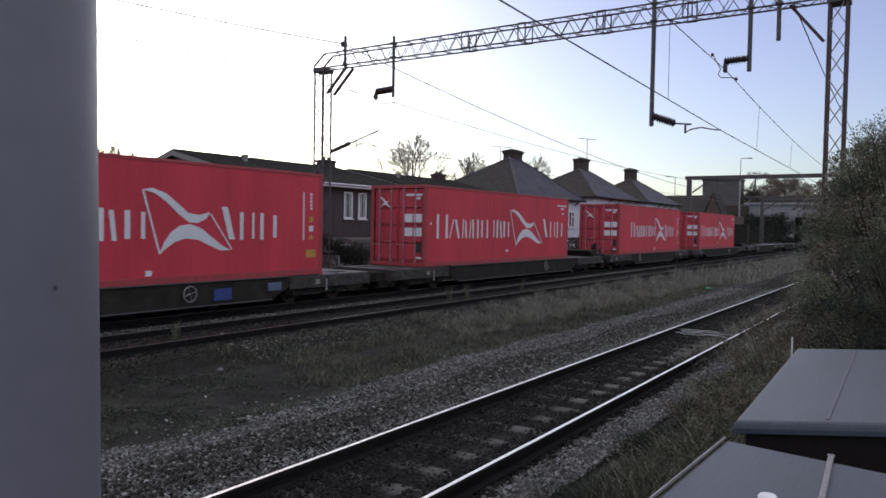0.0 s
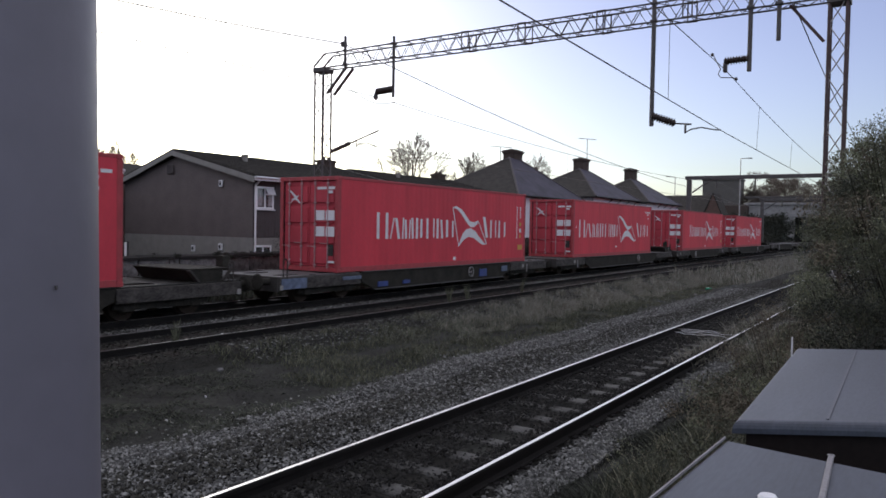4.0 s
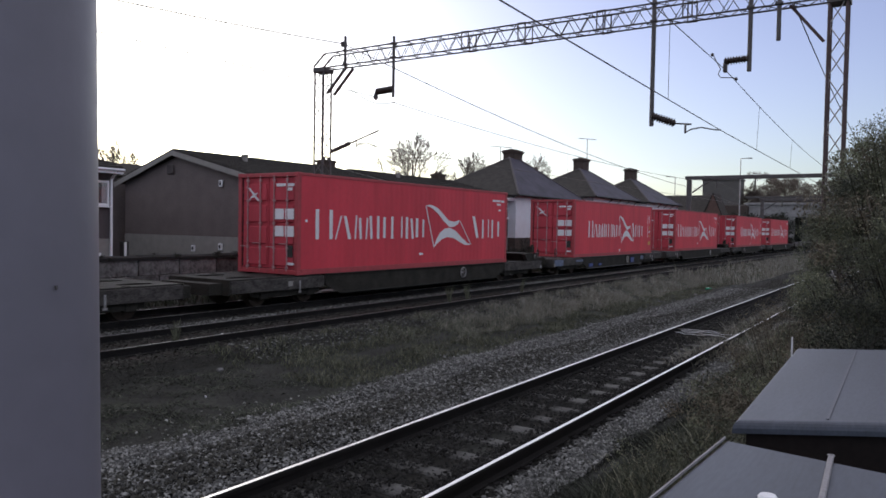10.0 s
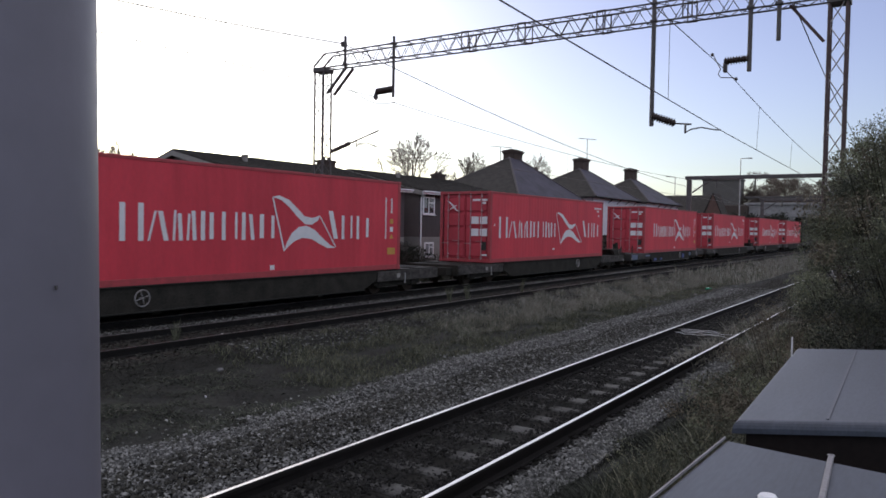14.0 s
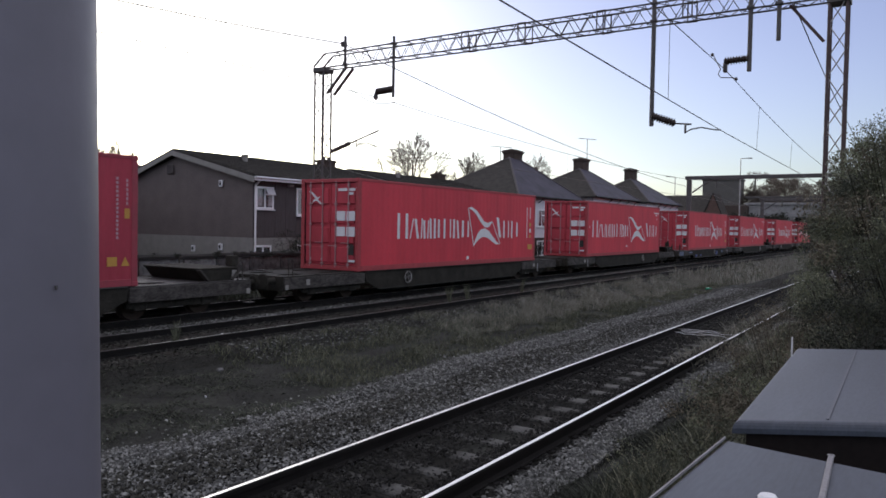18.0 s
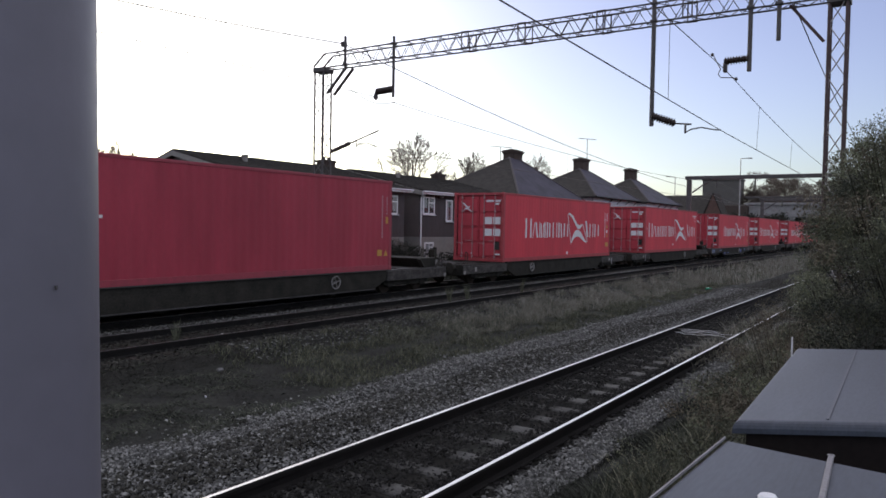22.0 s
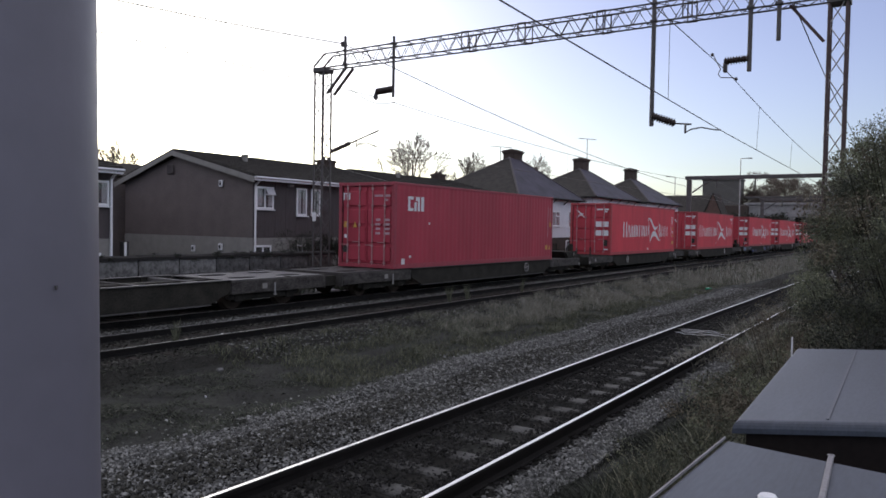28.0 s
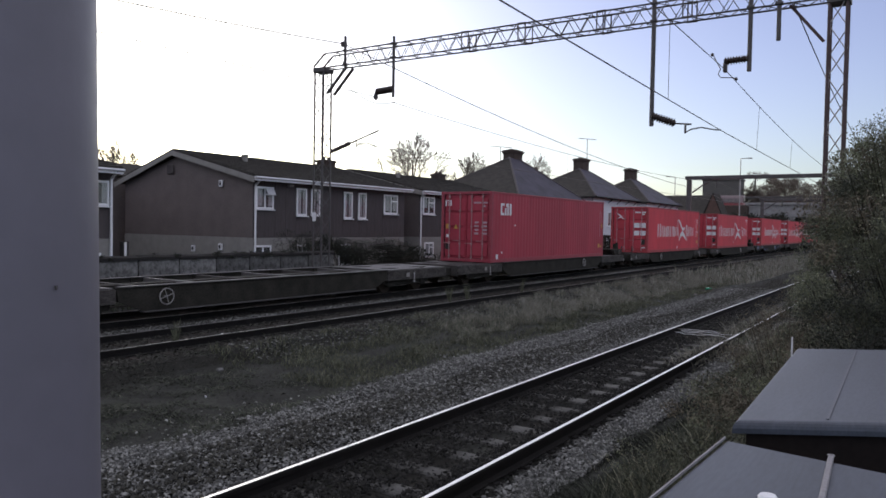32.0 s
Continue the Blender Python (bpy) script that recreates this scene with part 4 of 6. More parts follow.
    part("jumper_wire", Shape().line([(X, 17.26, 7.17), (X, 16.9, 7.0), (X, 16.56, 6.78), (X, 16.3, 6.64), (X, 15.9, 6.50), (X, 15.32, 6.45), (X, 15.08, 6.52)], 0.014), "insul", t)
    part("wire_clamp", Shape().box(-0.36, -0.2, 17.3, 17.5, 8.6, 8.78, 0.02), "insul", t)


build_portal()


def far_portal(x, y0, y1, z):
    t = thing("overhead_line_portal", "plain boxed steel portal over the tracks in the distance", "overhead line portal", (x, 0, 0))
    part("mast_leg", Shape().box(-0.2, 0.2, y0 - 0.2, y0 + 0.2, -0.5, z - 0.34, 0.03), "mast", t)
    part("mast_leg", Shape().box(-0.2, 0.2, y1 - 0.2, y1 + 0.2, -0.2, z - 0.34, 0.03), "mast", t)
    part("beam_chord", Shape().box(-0.18, 0.18, y1 - 0.3, y0 + 0.35, z - 0.338, z, 0.03), "mast", t)
    part("knee_brace", Shape().beam((0, y0 - 0.3, z - 1.5), (0, y0 - 1.9, z - 0.36), 0.12, 0.12, (1, 0, 0)), "mast", t)
    for y in (12.9, 16.2, 4.9):
        part("drop_tube", Shape().bar((0, y, z - 1.1), (0, y, z - 0.33), 0.07, 8), "mast", t)


far_portal(69.2, 18.6, 1.2, 7.35)
far_portal(105.0, 18.6, 1.2, 6.75)


def wire_point(spans, x):
    """Place on a wire that hangs in spans of (x, y, z) to (x, y, z) with a sag."""
    for (xa, ya, za), (xb, yb, zb), sag in spans:
        if xa <= x <= xb:
            u = (x - xa) / (xb - xa)
            return (x, ya + (yb - ya) * u, za + (zb - za) * u - sag * 4 * u * (1 - u))
    return None


def wire(name, label, spans, r):
    pts = []
    for a, b, sag in spans:
        pts += [wire_point([(a, b, sag)], a[0] + (b[0] - a[0]) * i / 16) for i in range(16)]
    pts.append(spans[-1][1])
    tagged(part(name, tube_along(pts, r), "wire"), label, "wire")
    return spans


def tube_along(pts, r, n=5):
    """One unbroken tube through the points."""
    v, f = [], []
    for k, p in enumerate(pts):
        d = (Vector(pts[min(k + 1, len(pts) - 1)]) - Vector(pts[max(k - 1, 0)])).normalized()
        a = d.cross(Vector((0.0, 0.3, 1.0))).normalized()
        c = d.cross(a)
        v += [Vector(p) + r * (math.cos(2 * math.pi * i / n) * a + math.sin(2 * math.pi * i / n) * c) for i in range(n)]
        if k:
            f += [((k - 1) * n + i, (k - 1) * n + (i + 1) % n, k * n + (i + 1) % n, k * n + i) for i in range(n)]
    f += [tuple(range(n))[::-1], tuple(range(len(v) - n, len(v)))]
    return Shape().add(v, f)


FX = 69.2
contact1 = wire("contact_wire", "contact wire strung above the polished track", [((-30, 2.85, 4.97), (19.8, 4.56, 4.95), 0.04), ((19.8, 4.56, 4.95), (FX, 4.8, 4.72), 0.05), ((FX, 4.8, 4.72), (118, 4.6, 4.8), 0.06)], 0.011)
mess1 = wire("catenary_wire", "sagging catenary wire held by insulators under the portal", [((-30, 3.4, 6.7), (19.8, 4.5, 6.5), 0.1), ((19.8, 4.5, 6.5), (FX, 4.8, 6.5), 0.74), ((FX, 4.8, 6.5), (118, 4.6, 6.5), 1.0)], 0.010)
contact3 = wire("contact_wire", "thin contact wire above the far track", [((-30, 15.7, 5.1), (20.05, 16.1, 5.06), 0.05), ((20.05, 16.1, 5.06), (FX, 15.8, 5.06), 0.06), ((FX, 15.8, 5.06), (118, 16.0, 5.06), 0.06)], 0.012)
mess3 = wire("catenary_wire", "thin catenary wire above the far track", [((-30, 16.0, 6.7), (19.8, 16.0, 6.75), 0.12), ((19.8, 16.0, 6.75), (FX, 16.0, 6.75), 0.55), ((FX, 16.0, 6.75), (118, 16.0, 6.75), 0.6)], 0.013)
wire("return_wire", "sagging return wire along the far side of the tracks", [((-30, 17.5, 8.8), (19.75, 17.4, 8.70), 1.35), ((19.75, 17.4, 8.70), (FX, 17.6, 6.1), 0.62), ((FX, 17.6, 6.1), (118, 17.6, 6.3), 0.9)], 0.018)
wire("return_wire", "sagging return wire along the near side of the tracks", [((19.8, 2.93, 7.93), (FX, 2.93, 7.2), 1.0), ((FX, 2.93, 7.2), (118, 2.93, 7.2), 1.2)], 0.015)
for x, lo, hi in ((14.6, contact1, mess1), (24.6, contact1, mess1), (31.5, contact1, mess1), (26.5, contact3, mess3), (36.0, contact3, mess3), (15.2, contact3, mess3)):
    tagged(part("dropper_wire", Shape().bar(wire_point(lo, x), wire_point(hi, x), 0.006, 4), "wire"), "short dropper between catenary and contact wire", "wire", "droppers")

# ---- boundary wall of concrete panels behind the far track ----
wall = thing("boundary_wall", "grey concrete panel wall with dark stained coping along the railway", "wall", (0, 20.0, 0), kind="structure")
WALL_PANEL = [Shape().box(0.022, 1.438, -0.06, 0.06, z0, z1, 0.012).mesh("wall_panel", M["block"]) for z0, z1 in ((-0.5, 0.16), (0.175, 0.66), (0.675, 1.14))]
COPING = Shape().prism([(-0.11, 1.145), (0.11, 1.145), (0.11, 1.24), (0.0, 1.30), (-0.11, 1.24)], 0.006, 1.454, "x").mesh("coping", M["coping"])
for i in range(22):
    x = -9.9 + i * 1.46
    for j in range(3):
        part("wall_panel", WALL_PANEL[j], "", wall, at=(x + (0.73 if j == 1 else 0.0), random.uniform(-0.008, 0.008), 0))
    part("coping", COPING, "", wall, at=(x, 0, random.uniform(-0.012, 0.012)))


# ---- houses ----
def add_window(parent, x, y, z0, z1, w, style, out=-1):
    """A white-framed window in a wall facing the railway; x is its left edge in the house's space."""
    fr = Shape()
    t = 0.085
    yo0, yo1 = (y - 0.05, y + 0.06)
    fr.box(x, x + w, yo0, yo1, z1 - t, z1, 0.01).box(x, x + w, yo0, yo1, z0, z0 + t, 0.01)
    fr.box(x, x + t, yo0, yo1, z0 + t, z1 - t, 0.01).box(x + w - t, x + w, yo0, yo1, z0 + t, z1 - t, 0.01)
    win = part("window", fr, "upvc", parent)
    part("window_sill", Shape().box(x - 0.05, x + w + 0.05, yo0 - 0.07, yo0, z0 - 0.05, z0 - 0.005, 0.01), "upvc", win)
    if style != "single":
        part("mullion", Shape().box(x + w * 0.5 - 0.035, x + w * 0.5 + 0.035, yo0 + 0.004, yo1, z0 + t, z1 - t, 0.006), "upvc", win)
    if style in ("open", "lattice"):
        zt = z0 + (z1 - z0) * 0.66
        part("transom", Shape().box(x + w * 0.5 + 0.035, x + w - t, yo0 + 0.004, yo1, zt - 0.03, zt + 0.03), "upvc", win)
    if style == "open":
        s = Shape().box(0, w * 0.5 - 0.04, -0.03, 0.0, -0.34, 0, 0.008)
        part("open_light", s, "curtain", win, at=pose(x + w * 0.5, yo0 - 0.005, z1 - 0.06, -28, 0, 0))
    pane = part("pane", Shape().box(x + t, x + w - t, y - 0.034, y - 0.026, z0 + t, z1 - t), "glass", win)
    pane.visible_shadow = False
    part("dim_room", Shape().box(x + t, x + w - t, y - 0.004, y - 0.001, z0 + t, z1 - t), "dark", win)
    if style != "dark":                         # net curtains drawn back unevenly
        g = random.Random(int(x * 100) + int(z0 * 10))
        inner = w - 2 * t
        left, right = g.uniform(0.28, 0.5), g.uniform(0.2, 0.36)
        low = z0 + t + (0.0 if style == "single" else (z1 - z0) * g.uniform(0.0, 0.3))
        part("curtain", Shape().box(x + t, x + t + inner * left, y - 0.016, y - 0.008, low, z1 - t), "curtain", win)
        part("curtain", Shape().box(x + w - t - inner * right, x + w - t, y - 0.016, y - 0.008, low, z1 - t), "curtain", win)
    return win


def terrace_house(x0, x1, windows, low_windows, gable_marks, eave=4.22, pipes=(0.06,), chimney=0.0):
    """Two-storey house with dark cladding over a grey plinth, gable end towards the camera; y 23.5 to 32.4."""
    L, W = x1 - x0, 8.9
    h = thing("terraced_house", "dark brown clad house with white windows and low tiled roof", "house", (x0, 23.5, 0), group="clad houses beyond the wall")
    e, r, g = eave, eave + 1.22, -1.0
    part("plinth_wall", Shape().box(-0.03, L, -0.03, W, g, 1.72), "plinth", h)
    s = Shape().prism([(0.0, 1.725), (W, 1.725), (W, e), (W / 2 + 0.5, r - 0.16), (0.0, e)], 0, L, "x")
    part("clad_wall", s, "clad", h)
    n_b = int(L / 0.62)
    for i in range(n_b):                        # wide boards over the front, darker than the gable cladding
        part("front_board", Shape().box(i * L / n_b + 0.004, (i + 1) * L / n_b - 0.004, -0.022, -0.002, 1.73, e - 0.06, 0.004), "frontclad", h)
    rise = (r - e) / (W / 2 + 0.5)
    y_r = W / 2 + 0.5
    for a, b, za, zb in ((-0.42, y_r, e - 0.05, r), (W + 0.42, y_r, e - 0.12, r)):
        t = 0.14
        pts = [(a, za), (b, zb), (b, zb + t), (a, za + t)]
        rf = part("roof_slope", Shape().prism(pts, -0.28, L + 0.12, "x"), "rooftile", h)
        n = 14
        rows = Shape()
        for i in range(n):
            u0 = i / n
            ya, yb = a + (b - a) * u0, a + (b - a) * (u0 + 0.9 / n)
            z0, z1 = za + (zb - za) * u0 + t, za + (zb - za) * (u0 + 0.9 / n) + t
            rows.prism([(ya, z0 + 0.004), (yb, z1 + 0.004), (yb, z1 + 0.012), (ya, z0 + 0.05)], -0.27, L + 0.11, "x")
        tagged(part("roof_tiling", rows, "rooftile", rf), kind="stuff")
        part("barge_board", Shape().prism([(a, za - 0.17), (b, zb - 0.13), (b, zb + 0.09), (a, za + 0.07)], -0.33, -0.285, "x"), "plinth", h, "weathered pale barge board")
    part("ridge_tiles", Shape().bar((-0.28, y_r, r + 0.10), (L + 0.12, y_r, r + 0.10), 0.08, 8), "rooftile", h)
    part("fascia", Shape().box(-0.3, L + 0.12, -0.47, -0.43, e - 0.13, e + 0.03), "upvc", h)
    part("gutter", Shape().bar((-0.3, -0.53, e + 0.0), (L + 0.12, -0.53, e + 0.0), 0.045, 8), "render", h)
    for xp in pipes:
        part("downpipe", Shape().line([(xp, -0.5, e - 0.02), (xp, -0.10, e - 0.3), (xp, -0.10, g)], 0.045, 8), "upvc", h)
    for x, z0, z1, w, st in windows + low_windows:
        add_window(h, x, -0.022 if z0 > 1.7 else -0.03, z0, z1, w, st)
    for x, z in gable_marks:
        wb = part("wall_box", Shape().box(-0.12, -0.035, x, x + 0.2, z, z + 0.28, 0.01), "upvc", h)
        part("grille", Shape().box(-0.13, -0.118, x + 0.05, x + 0.15, z + 0.06, z + 0.22), "dark", wb)
    if gable_marks:
        # dark block for an irregular dark mark below the gable peak
        part("wall_vent", Shape().box(-0.10, -0.004, 5.15, 5.6, e + 0.28, e + 0.68, 0.02), "frontclad", h)
    part("vent_pipe", Shape().bar((2.6, y_r - 1.5, r - 0.55), (2.6, y_r - 1.5, r + 0.02), 0.13, 8).bar((2.6, y_r - 1.5, r + 0.02), (2.6, y_r - 1.5, r + 0.1), 0.17, 8), "plinth", h)
    if chimney:
        ck = part("chimney", Shape().box(chimney - 0.42, chimney + 0.42, y_r - 0.35, y_r + 0.35, r - 0.3, r + 0.5, 0.02).box(chimney - 0.48, chimney + 0.48, y_r - 0.41, y_r + 0.41, r + 0.36, r + 0.46, 0.01), "brick", h)
        for k in (-0.22, 0.22):
            part("chimney_pot", Shape().bar((chimney + k, y_r, r + 0.5), (chimney + k, y_r, r + 0.68), 0.11, 8, 0.09), "brick", ck)
    part("wall_lamp", Shape().box(2.05, 2.2, -0.2, -0.002, 3.95, 4.05, 0.02).box(1.9, 2.02, -0.22, -0.06, 3.93, 4.03, 0.02), "zinc", h)
    return h


terrace_house(21.15, 31.7,
              [(0.12, 2.93, 3.88, 1.0, "open"), (2.48, 2.70, 3.93, 0.66, "single"), (3.41, 2.74, 3.93, 0.6, "single"), (5.66, 2.62, 3.92, 0.62, "single"), (6.72, 2.62, 3.92, 0.62, "single"), (8.75, 2.92, 3.93, 1.18, "lattice")],
              [(0.05, 0.4, 1.40, 0.95, "dark"), (2.55, 0.4, 1.40, 0.65, "dark"), (5.3, 0.4, 1.4, 0.9, "dark")],
              [(1.8, 3.87), (3.6, 1.03), (1.8, 1.15)], chimney=9.8)
terrace_house(33.1, 43.78, [(0.3, 2.98, 3.98, 1.15, "lattice"), (2.64, 2.62, 3.88, 0.68, "single"), (3.64, 2.62, 3.88, 0.64, "single"), (9.1, 2.93, 3.95, 1.2, "lattice")], [(0.5, 0.62, 1.42, 0.9, "lattice")], [], chimney=9.2)
terrace_house(2.0, 14.85, [(11.75, 2.83, 3.70, 0.95, "single"), (8.0, 2.83, 3.70, 1.0, "single")], [(11.4, 0.6, 1.24, 1.0, "dark")], [], 4.06, (12.75,))
# dark link wall between the two houses
tagged(part("link_wall", Shape().box(31.83, 32.75, 24.6, 31.0, -1.0, 4.0), "clad"), "recessed dark clad wall between two houses", "wall", kind="structure")
tagged(part("link_wall", Shape().box(15.2, 23.0, 33.4, 36.0, -1.0, 4.6), "clad"), "recessed dark clad wall between two houses", "wall", kind="structure")
tagged(part("link_roof", Shape().prism([(33.1, 4.55), (34.7, 5.28), (36.3, 4.6)], 15.2, 23.6, "x"), "rooftile"), "low brown tiled roof between two houses", "roof", kind="structure")
post = thing("garden_post", "short white-topped garden post behind the wall", "post", (15.12, 23.2, 0))
part("shaft", Shape().box(-0.12, 0.1, -0.1, 0.1, -1.0, 1.56, 0.02), "coping", post)
part("cap", Shape().box(-0.13, 0.11, -0.11, 0.11, 1.56, 1.62, 0.02), "coping", post)
part("pipe", Shape().bar((-0.05, -0.13, -1.0), (-0.05, -0.13, 1.60), 0.045, 8), "white", post)


def hip_house(xc, dz, stack, lift, label):
    """Older house with a pyramid roof and a stout chimney on top; white upper walls."""
    h = thing("detached_house", label, "house", (xc, 22.6, dz), group="hipped-roof houses")
    a, W, e, p = 4.35, 8.2, 4.62 + lift, 7.72
    cx, cy, yb = 0.75, W / 2 + 0.42, W - 0.45
    part("lower_wall", Shape().box(-a - 2.2, a - 0.35, 0.32, W - 0.7, -1.6, 1.75), "brick", h)
    part("upper_wall", Shape().box(-a - 2.22, a - 0.33, 0.30, W - 0.68, 1.755, e - 0.02), "render", h)
    yr = W / 2
    corners = [(-a - 2.55, -0.05, e), (a, -0.05, e), (a, yb, e), (-a - 2.55, yb, e)]
    ridge = [(-0.55, yr, p), (0.9, yr, p)]
    for nm, q, m in (("roof_slope", [corners[0], corners[1], ridge[1], ridge[0]], "slate"), ("roof_slope", [corners[1], corners[2], ridge[1]], "slate"), ("roof_slope", [corners[2], corners[3], ridge[0], ridge[1]], "slate"), ("roof_slope", [corners[3], corners[0], ridge[0]], "rooftile")):
        n = len(q)
        v = q + [(x, y, z - 0.12) for x, y, z in q]
        part(nm, Shape().add(v, [tuple(range(n)), tuple(range(2 * n - 1, n - 1, -1))] + [(i, (i + 1) % n, n + (i + 1) % n, n + i) for i in range(n)]), m, h)
    for i, k in ((0, 0), (1, 1), (2, 1), (3, 0)):
        part("hip_tiles", Shape().bar(corners[i], ridge[k], 0.075, 8), "hiptile", h)
    part("gutter", Shape().bar((-a - 2.55, -0.12, e - 0.06), (a, -0.12, e - 0.06), 0.07, 8).bar((-a - 2.61, 0, e - 0.06), (-a - 2.61, yb, e - 0.06), 0.07, 8), "coping", h)
    for i in range(4):
        x = -3.2 + i * 2.1
        part("gutter_bracket", Shape().line([(x, -0.12, e - 0.1), (x, 0.3, e - 0.45)], 0.03, 6), "coping", h)
    top = p + 0.40 + stack
    ch = part("chimney", Shape().box(cx - 0.70, cx + 0.70, cy - 0.48, cy + 0.48, p - 1.2, top, 0.02).box(cx - 0.77, cx + 0.77, cy - 0.55, cy + 0.55, top + 0.004, top + 0.10, 0.02).box(cx - 0.82, cx + 0.82, cy - 0.60, cy + 0.60, top + 0.104, top + 0.2, 0.02).box(cx - 0.72, cx + 0.72, cy - 0.5, cy + 0.5, top + 0.204, top + 0.28, 0.02), "brick", h)
    part("flashing", Shape().box(cx - 0.73, cx + 0.73, cy - 0.51, cy + 0.51, p - 0.30, p - 0.12, 0.01), "coping", ch)
    for i in range(4):
        x = cx - 0.54 + i * 0.36
        part("chimney_pot", Shape().bar((x, cy, top + 0.28), (x, cy, top + 0.36 + 0.05 * (i % 2)), 0.10, 8, 0.09), "brick", ch)
    for x, z0, z1, w in ((-3.3, 2.5, 3.75, 1.2), (1.9, 2.5, 3.75, 1.2), (-1.0, 2.6, 3.7, 1.4)):
        add_window(h, x, 0.30, z0, z1, w, "lattice")
    for x in (-3.3, 1.6):
        add_window(h, x, 0.32, 0.45, 1.55, 1.6, "lattice")
    return h


for xc, dz, stack, lift in ((49.9, -0.1, 0.0, 0.0), (63.3, 0.07, 0.33, 0.31), (76.9, 0.0, 0.45, 0.42)):
    hip_house(xc, dz, stack, lift, "old house with hipped slate roof, stout brick chimney and white render")
# aerials on the chimneys
for x, y, z0, z1 in ((65.1, 27.0, 8.8, 10.75), (50.75, 28.3, 7.6, 8.65)):
    ae = thing("tv_aerial", "thin rooftop television aerial on a mast", "aerial", (x, y, 0), group="aerials")
    part("mast", Shape().bar((0, 0, z0 - 0.5), (0, 0, z1), 0.03, 6), "wire", ae)
    part("boom", Shape().bar((-0.9, 0.5, z1), (0.9, -0.5, z1), 0.02, 5), "wire", ae)
    for i in range(9):
        u = -0.85 + i * 0.21
        part("element", Shape().bar((u - 0.12, u * -0.55 - 0.22, z1), (u + 0.12, u * -0.55 + 0.22, z1), 0.012, 4), "wire", ae)

# ---- far end of the view: brick house, tower, road bridge, lamps ----
bh = thing("brick_house", "red brown brick house with a low dark roof beside the line", "house", (95.0, 20.7, 0))
part("wall", Shape().box(0, 9, 0, 8.5, -1, 4.3), "redbrick", bh)
part("roof_slope", Shape().prism([(-0.4, 4.3), (4.5, 7.0), (9.4, 4.3)], 2.4, 10.0, "y"), "rooftile", bh)
part("gable_wall", Shape().prism([(0.75, 4.2), (2.85, 4.2), (1.8, 6.95)], -0.4, 0.2, "x"), "redbrick", bh)
part("gable_roof", Shape().beam((1.2, 0.6, 4.15), (1.2, 1.8, 7.05), 0.12, 3.4, (1, 0, 0)).beam((1.2, 3.0, 4.15), (1.2, 1.8, 7.05), 0.12, 3.4, (1, 0, 0)), "rooftile", bh)
tw = thing("tower_block", "squat grey flat-topped tower block in the distance", "tower block", (177.0, 36.5, 0))
part("wall", Shape().box(0, 6, 0, 8.0, -1, 14.0, 0.05), "tower", tw)
part("parapet", Shape().box(-0.2, 6.2, -0.2, 8.2, 14.005, 14.5, 0.05), "tower", tw)
br = thing("road_bridge", "pale concrete road bridge crossing over the railway", "bridge", (140.0, 0, 0), kind="structure")
part("girder", Shape().box(0, 1.2, -30, 27.4, 5.0, 7.1, 0.05), "concrete", br)
part("deck_edge", Shape().box(-0.35, 11, -30, 27.7, 7.105, 7.5, 0.04), "concrete", br)
part("parapet_rail", Shape().box(-0.1, 0.1, -30, 27.7, 8.25, 8.6, 0.03), "mast", br)
for i in range(26):
    part("parapet_post", Shape().box(-0.06, 0.06, -28 + i * 2.2, -27.85 + i * 2.2, 7.5, 8.26), "mast", br)
part("abutment", Shape().box(-1, 12, 27, 33, -1, 7.0, 0.1), "brick", br)
part("pier", Shape().box(0.3, 1.0, 19.6, 21.2, -1, 5.0, 0.05), "concrete", br)
for x, y, z, arm in ((105.6, 21.6, 12.2, 1.3), (113.0, 32.5, 10.4, -1.1)):
    sl = thing("street_lamp", "tall thin street lamp with a short arm", "street lamp", (x, y, 0), group="street lamps")
    part("column", Shape().bar((0, 0, -1), (0, 0, z), 0.09, 8, 0.055), "zinc", sl)
    part("arm", Shape().bar((0, 0, z), (arm * 0.5, -arm * 0.8, z + 0.1), 0.05, 6), "zinc", sl)
    part("lamp_head", Shape().box(arm * 0.5 - 0.2, arm * 0.5 + 0.2, -arm * 0.8 - 0.3, -arm * 0.8 + 0.3, z + 0.03, z + 0.17, 0.05), "zinc", sl)
fence = thing("equipment_hut", "dark green lineside equipment hut beside the line", "hut", (96.0, 12.4, 0))
part("body", Shape().box(-0.8, 0.8, 17.0 - 12.4 + 1.5, 19.5 - 12.4 + 1.5, -0.4, 3.2, 0.04), "wagon", fence)

bank = Shape().prism([(152.2, -1.0), (152.6, 6.40), (161.0, 6.40), (168.0, -1.0)], 20.0, 275.0, "y")
tagged(part("road_embankment", bank, "soil"), "grassy embankment carrying the road up to the bridge", "embankment", kind="structure")
tagged(part("road", Shape().box(152.8, 160.8, 20.0, 275.0, 6.42, 6.54), "coping"), "asphalt road on top of the embankment", "road", kind="structure")
# a bus that climbs the road towards the bridge at the very end; local x along its length, front at zero
bus = thing("bus", "red and off-white single-deck bus on the road behind the houses", "bus", (156.2, 251.87, 6.55), 90)
part("body", Shape().box(0.0, 11.0, -1.25, 1.25, 0.32, 1.45, 0.08), "busred", bus)
part("upper_body", Shape().box(0.06, 10.94, -1.24, 1.24, 1.455, 2.95, 0.12), "buswhite", bus)
for i in range(7):
    for s in (-1, 1):
        part("window", Shape().box(0.5 + i * 1.45, 1.8 + i * 1.45, s * 1.245 - 0.012, s * 1.245 + 0.012, 1.55, 2.35), "glass", bus)
part("windscreen", Shape().box(0.03, 0.07, -1.1, 1.1, 1.5, 2.6), "glass", bus)
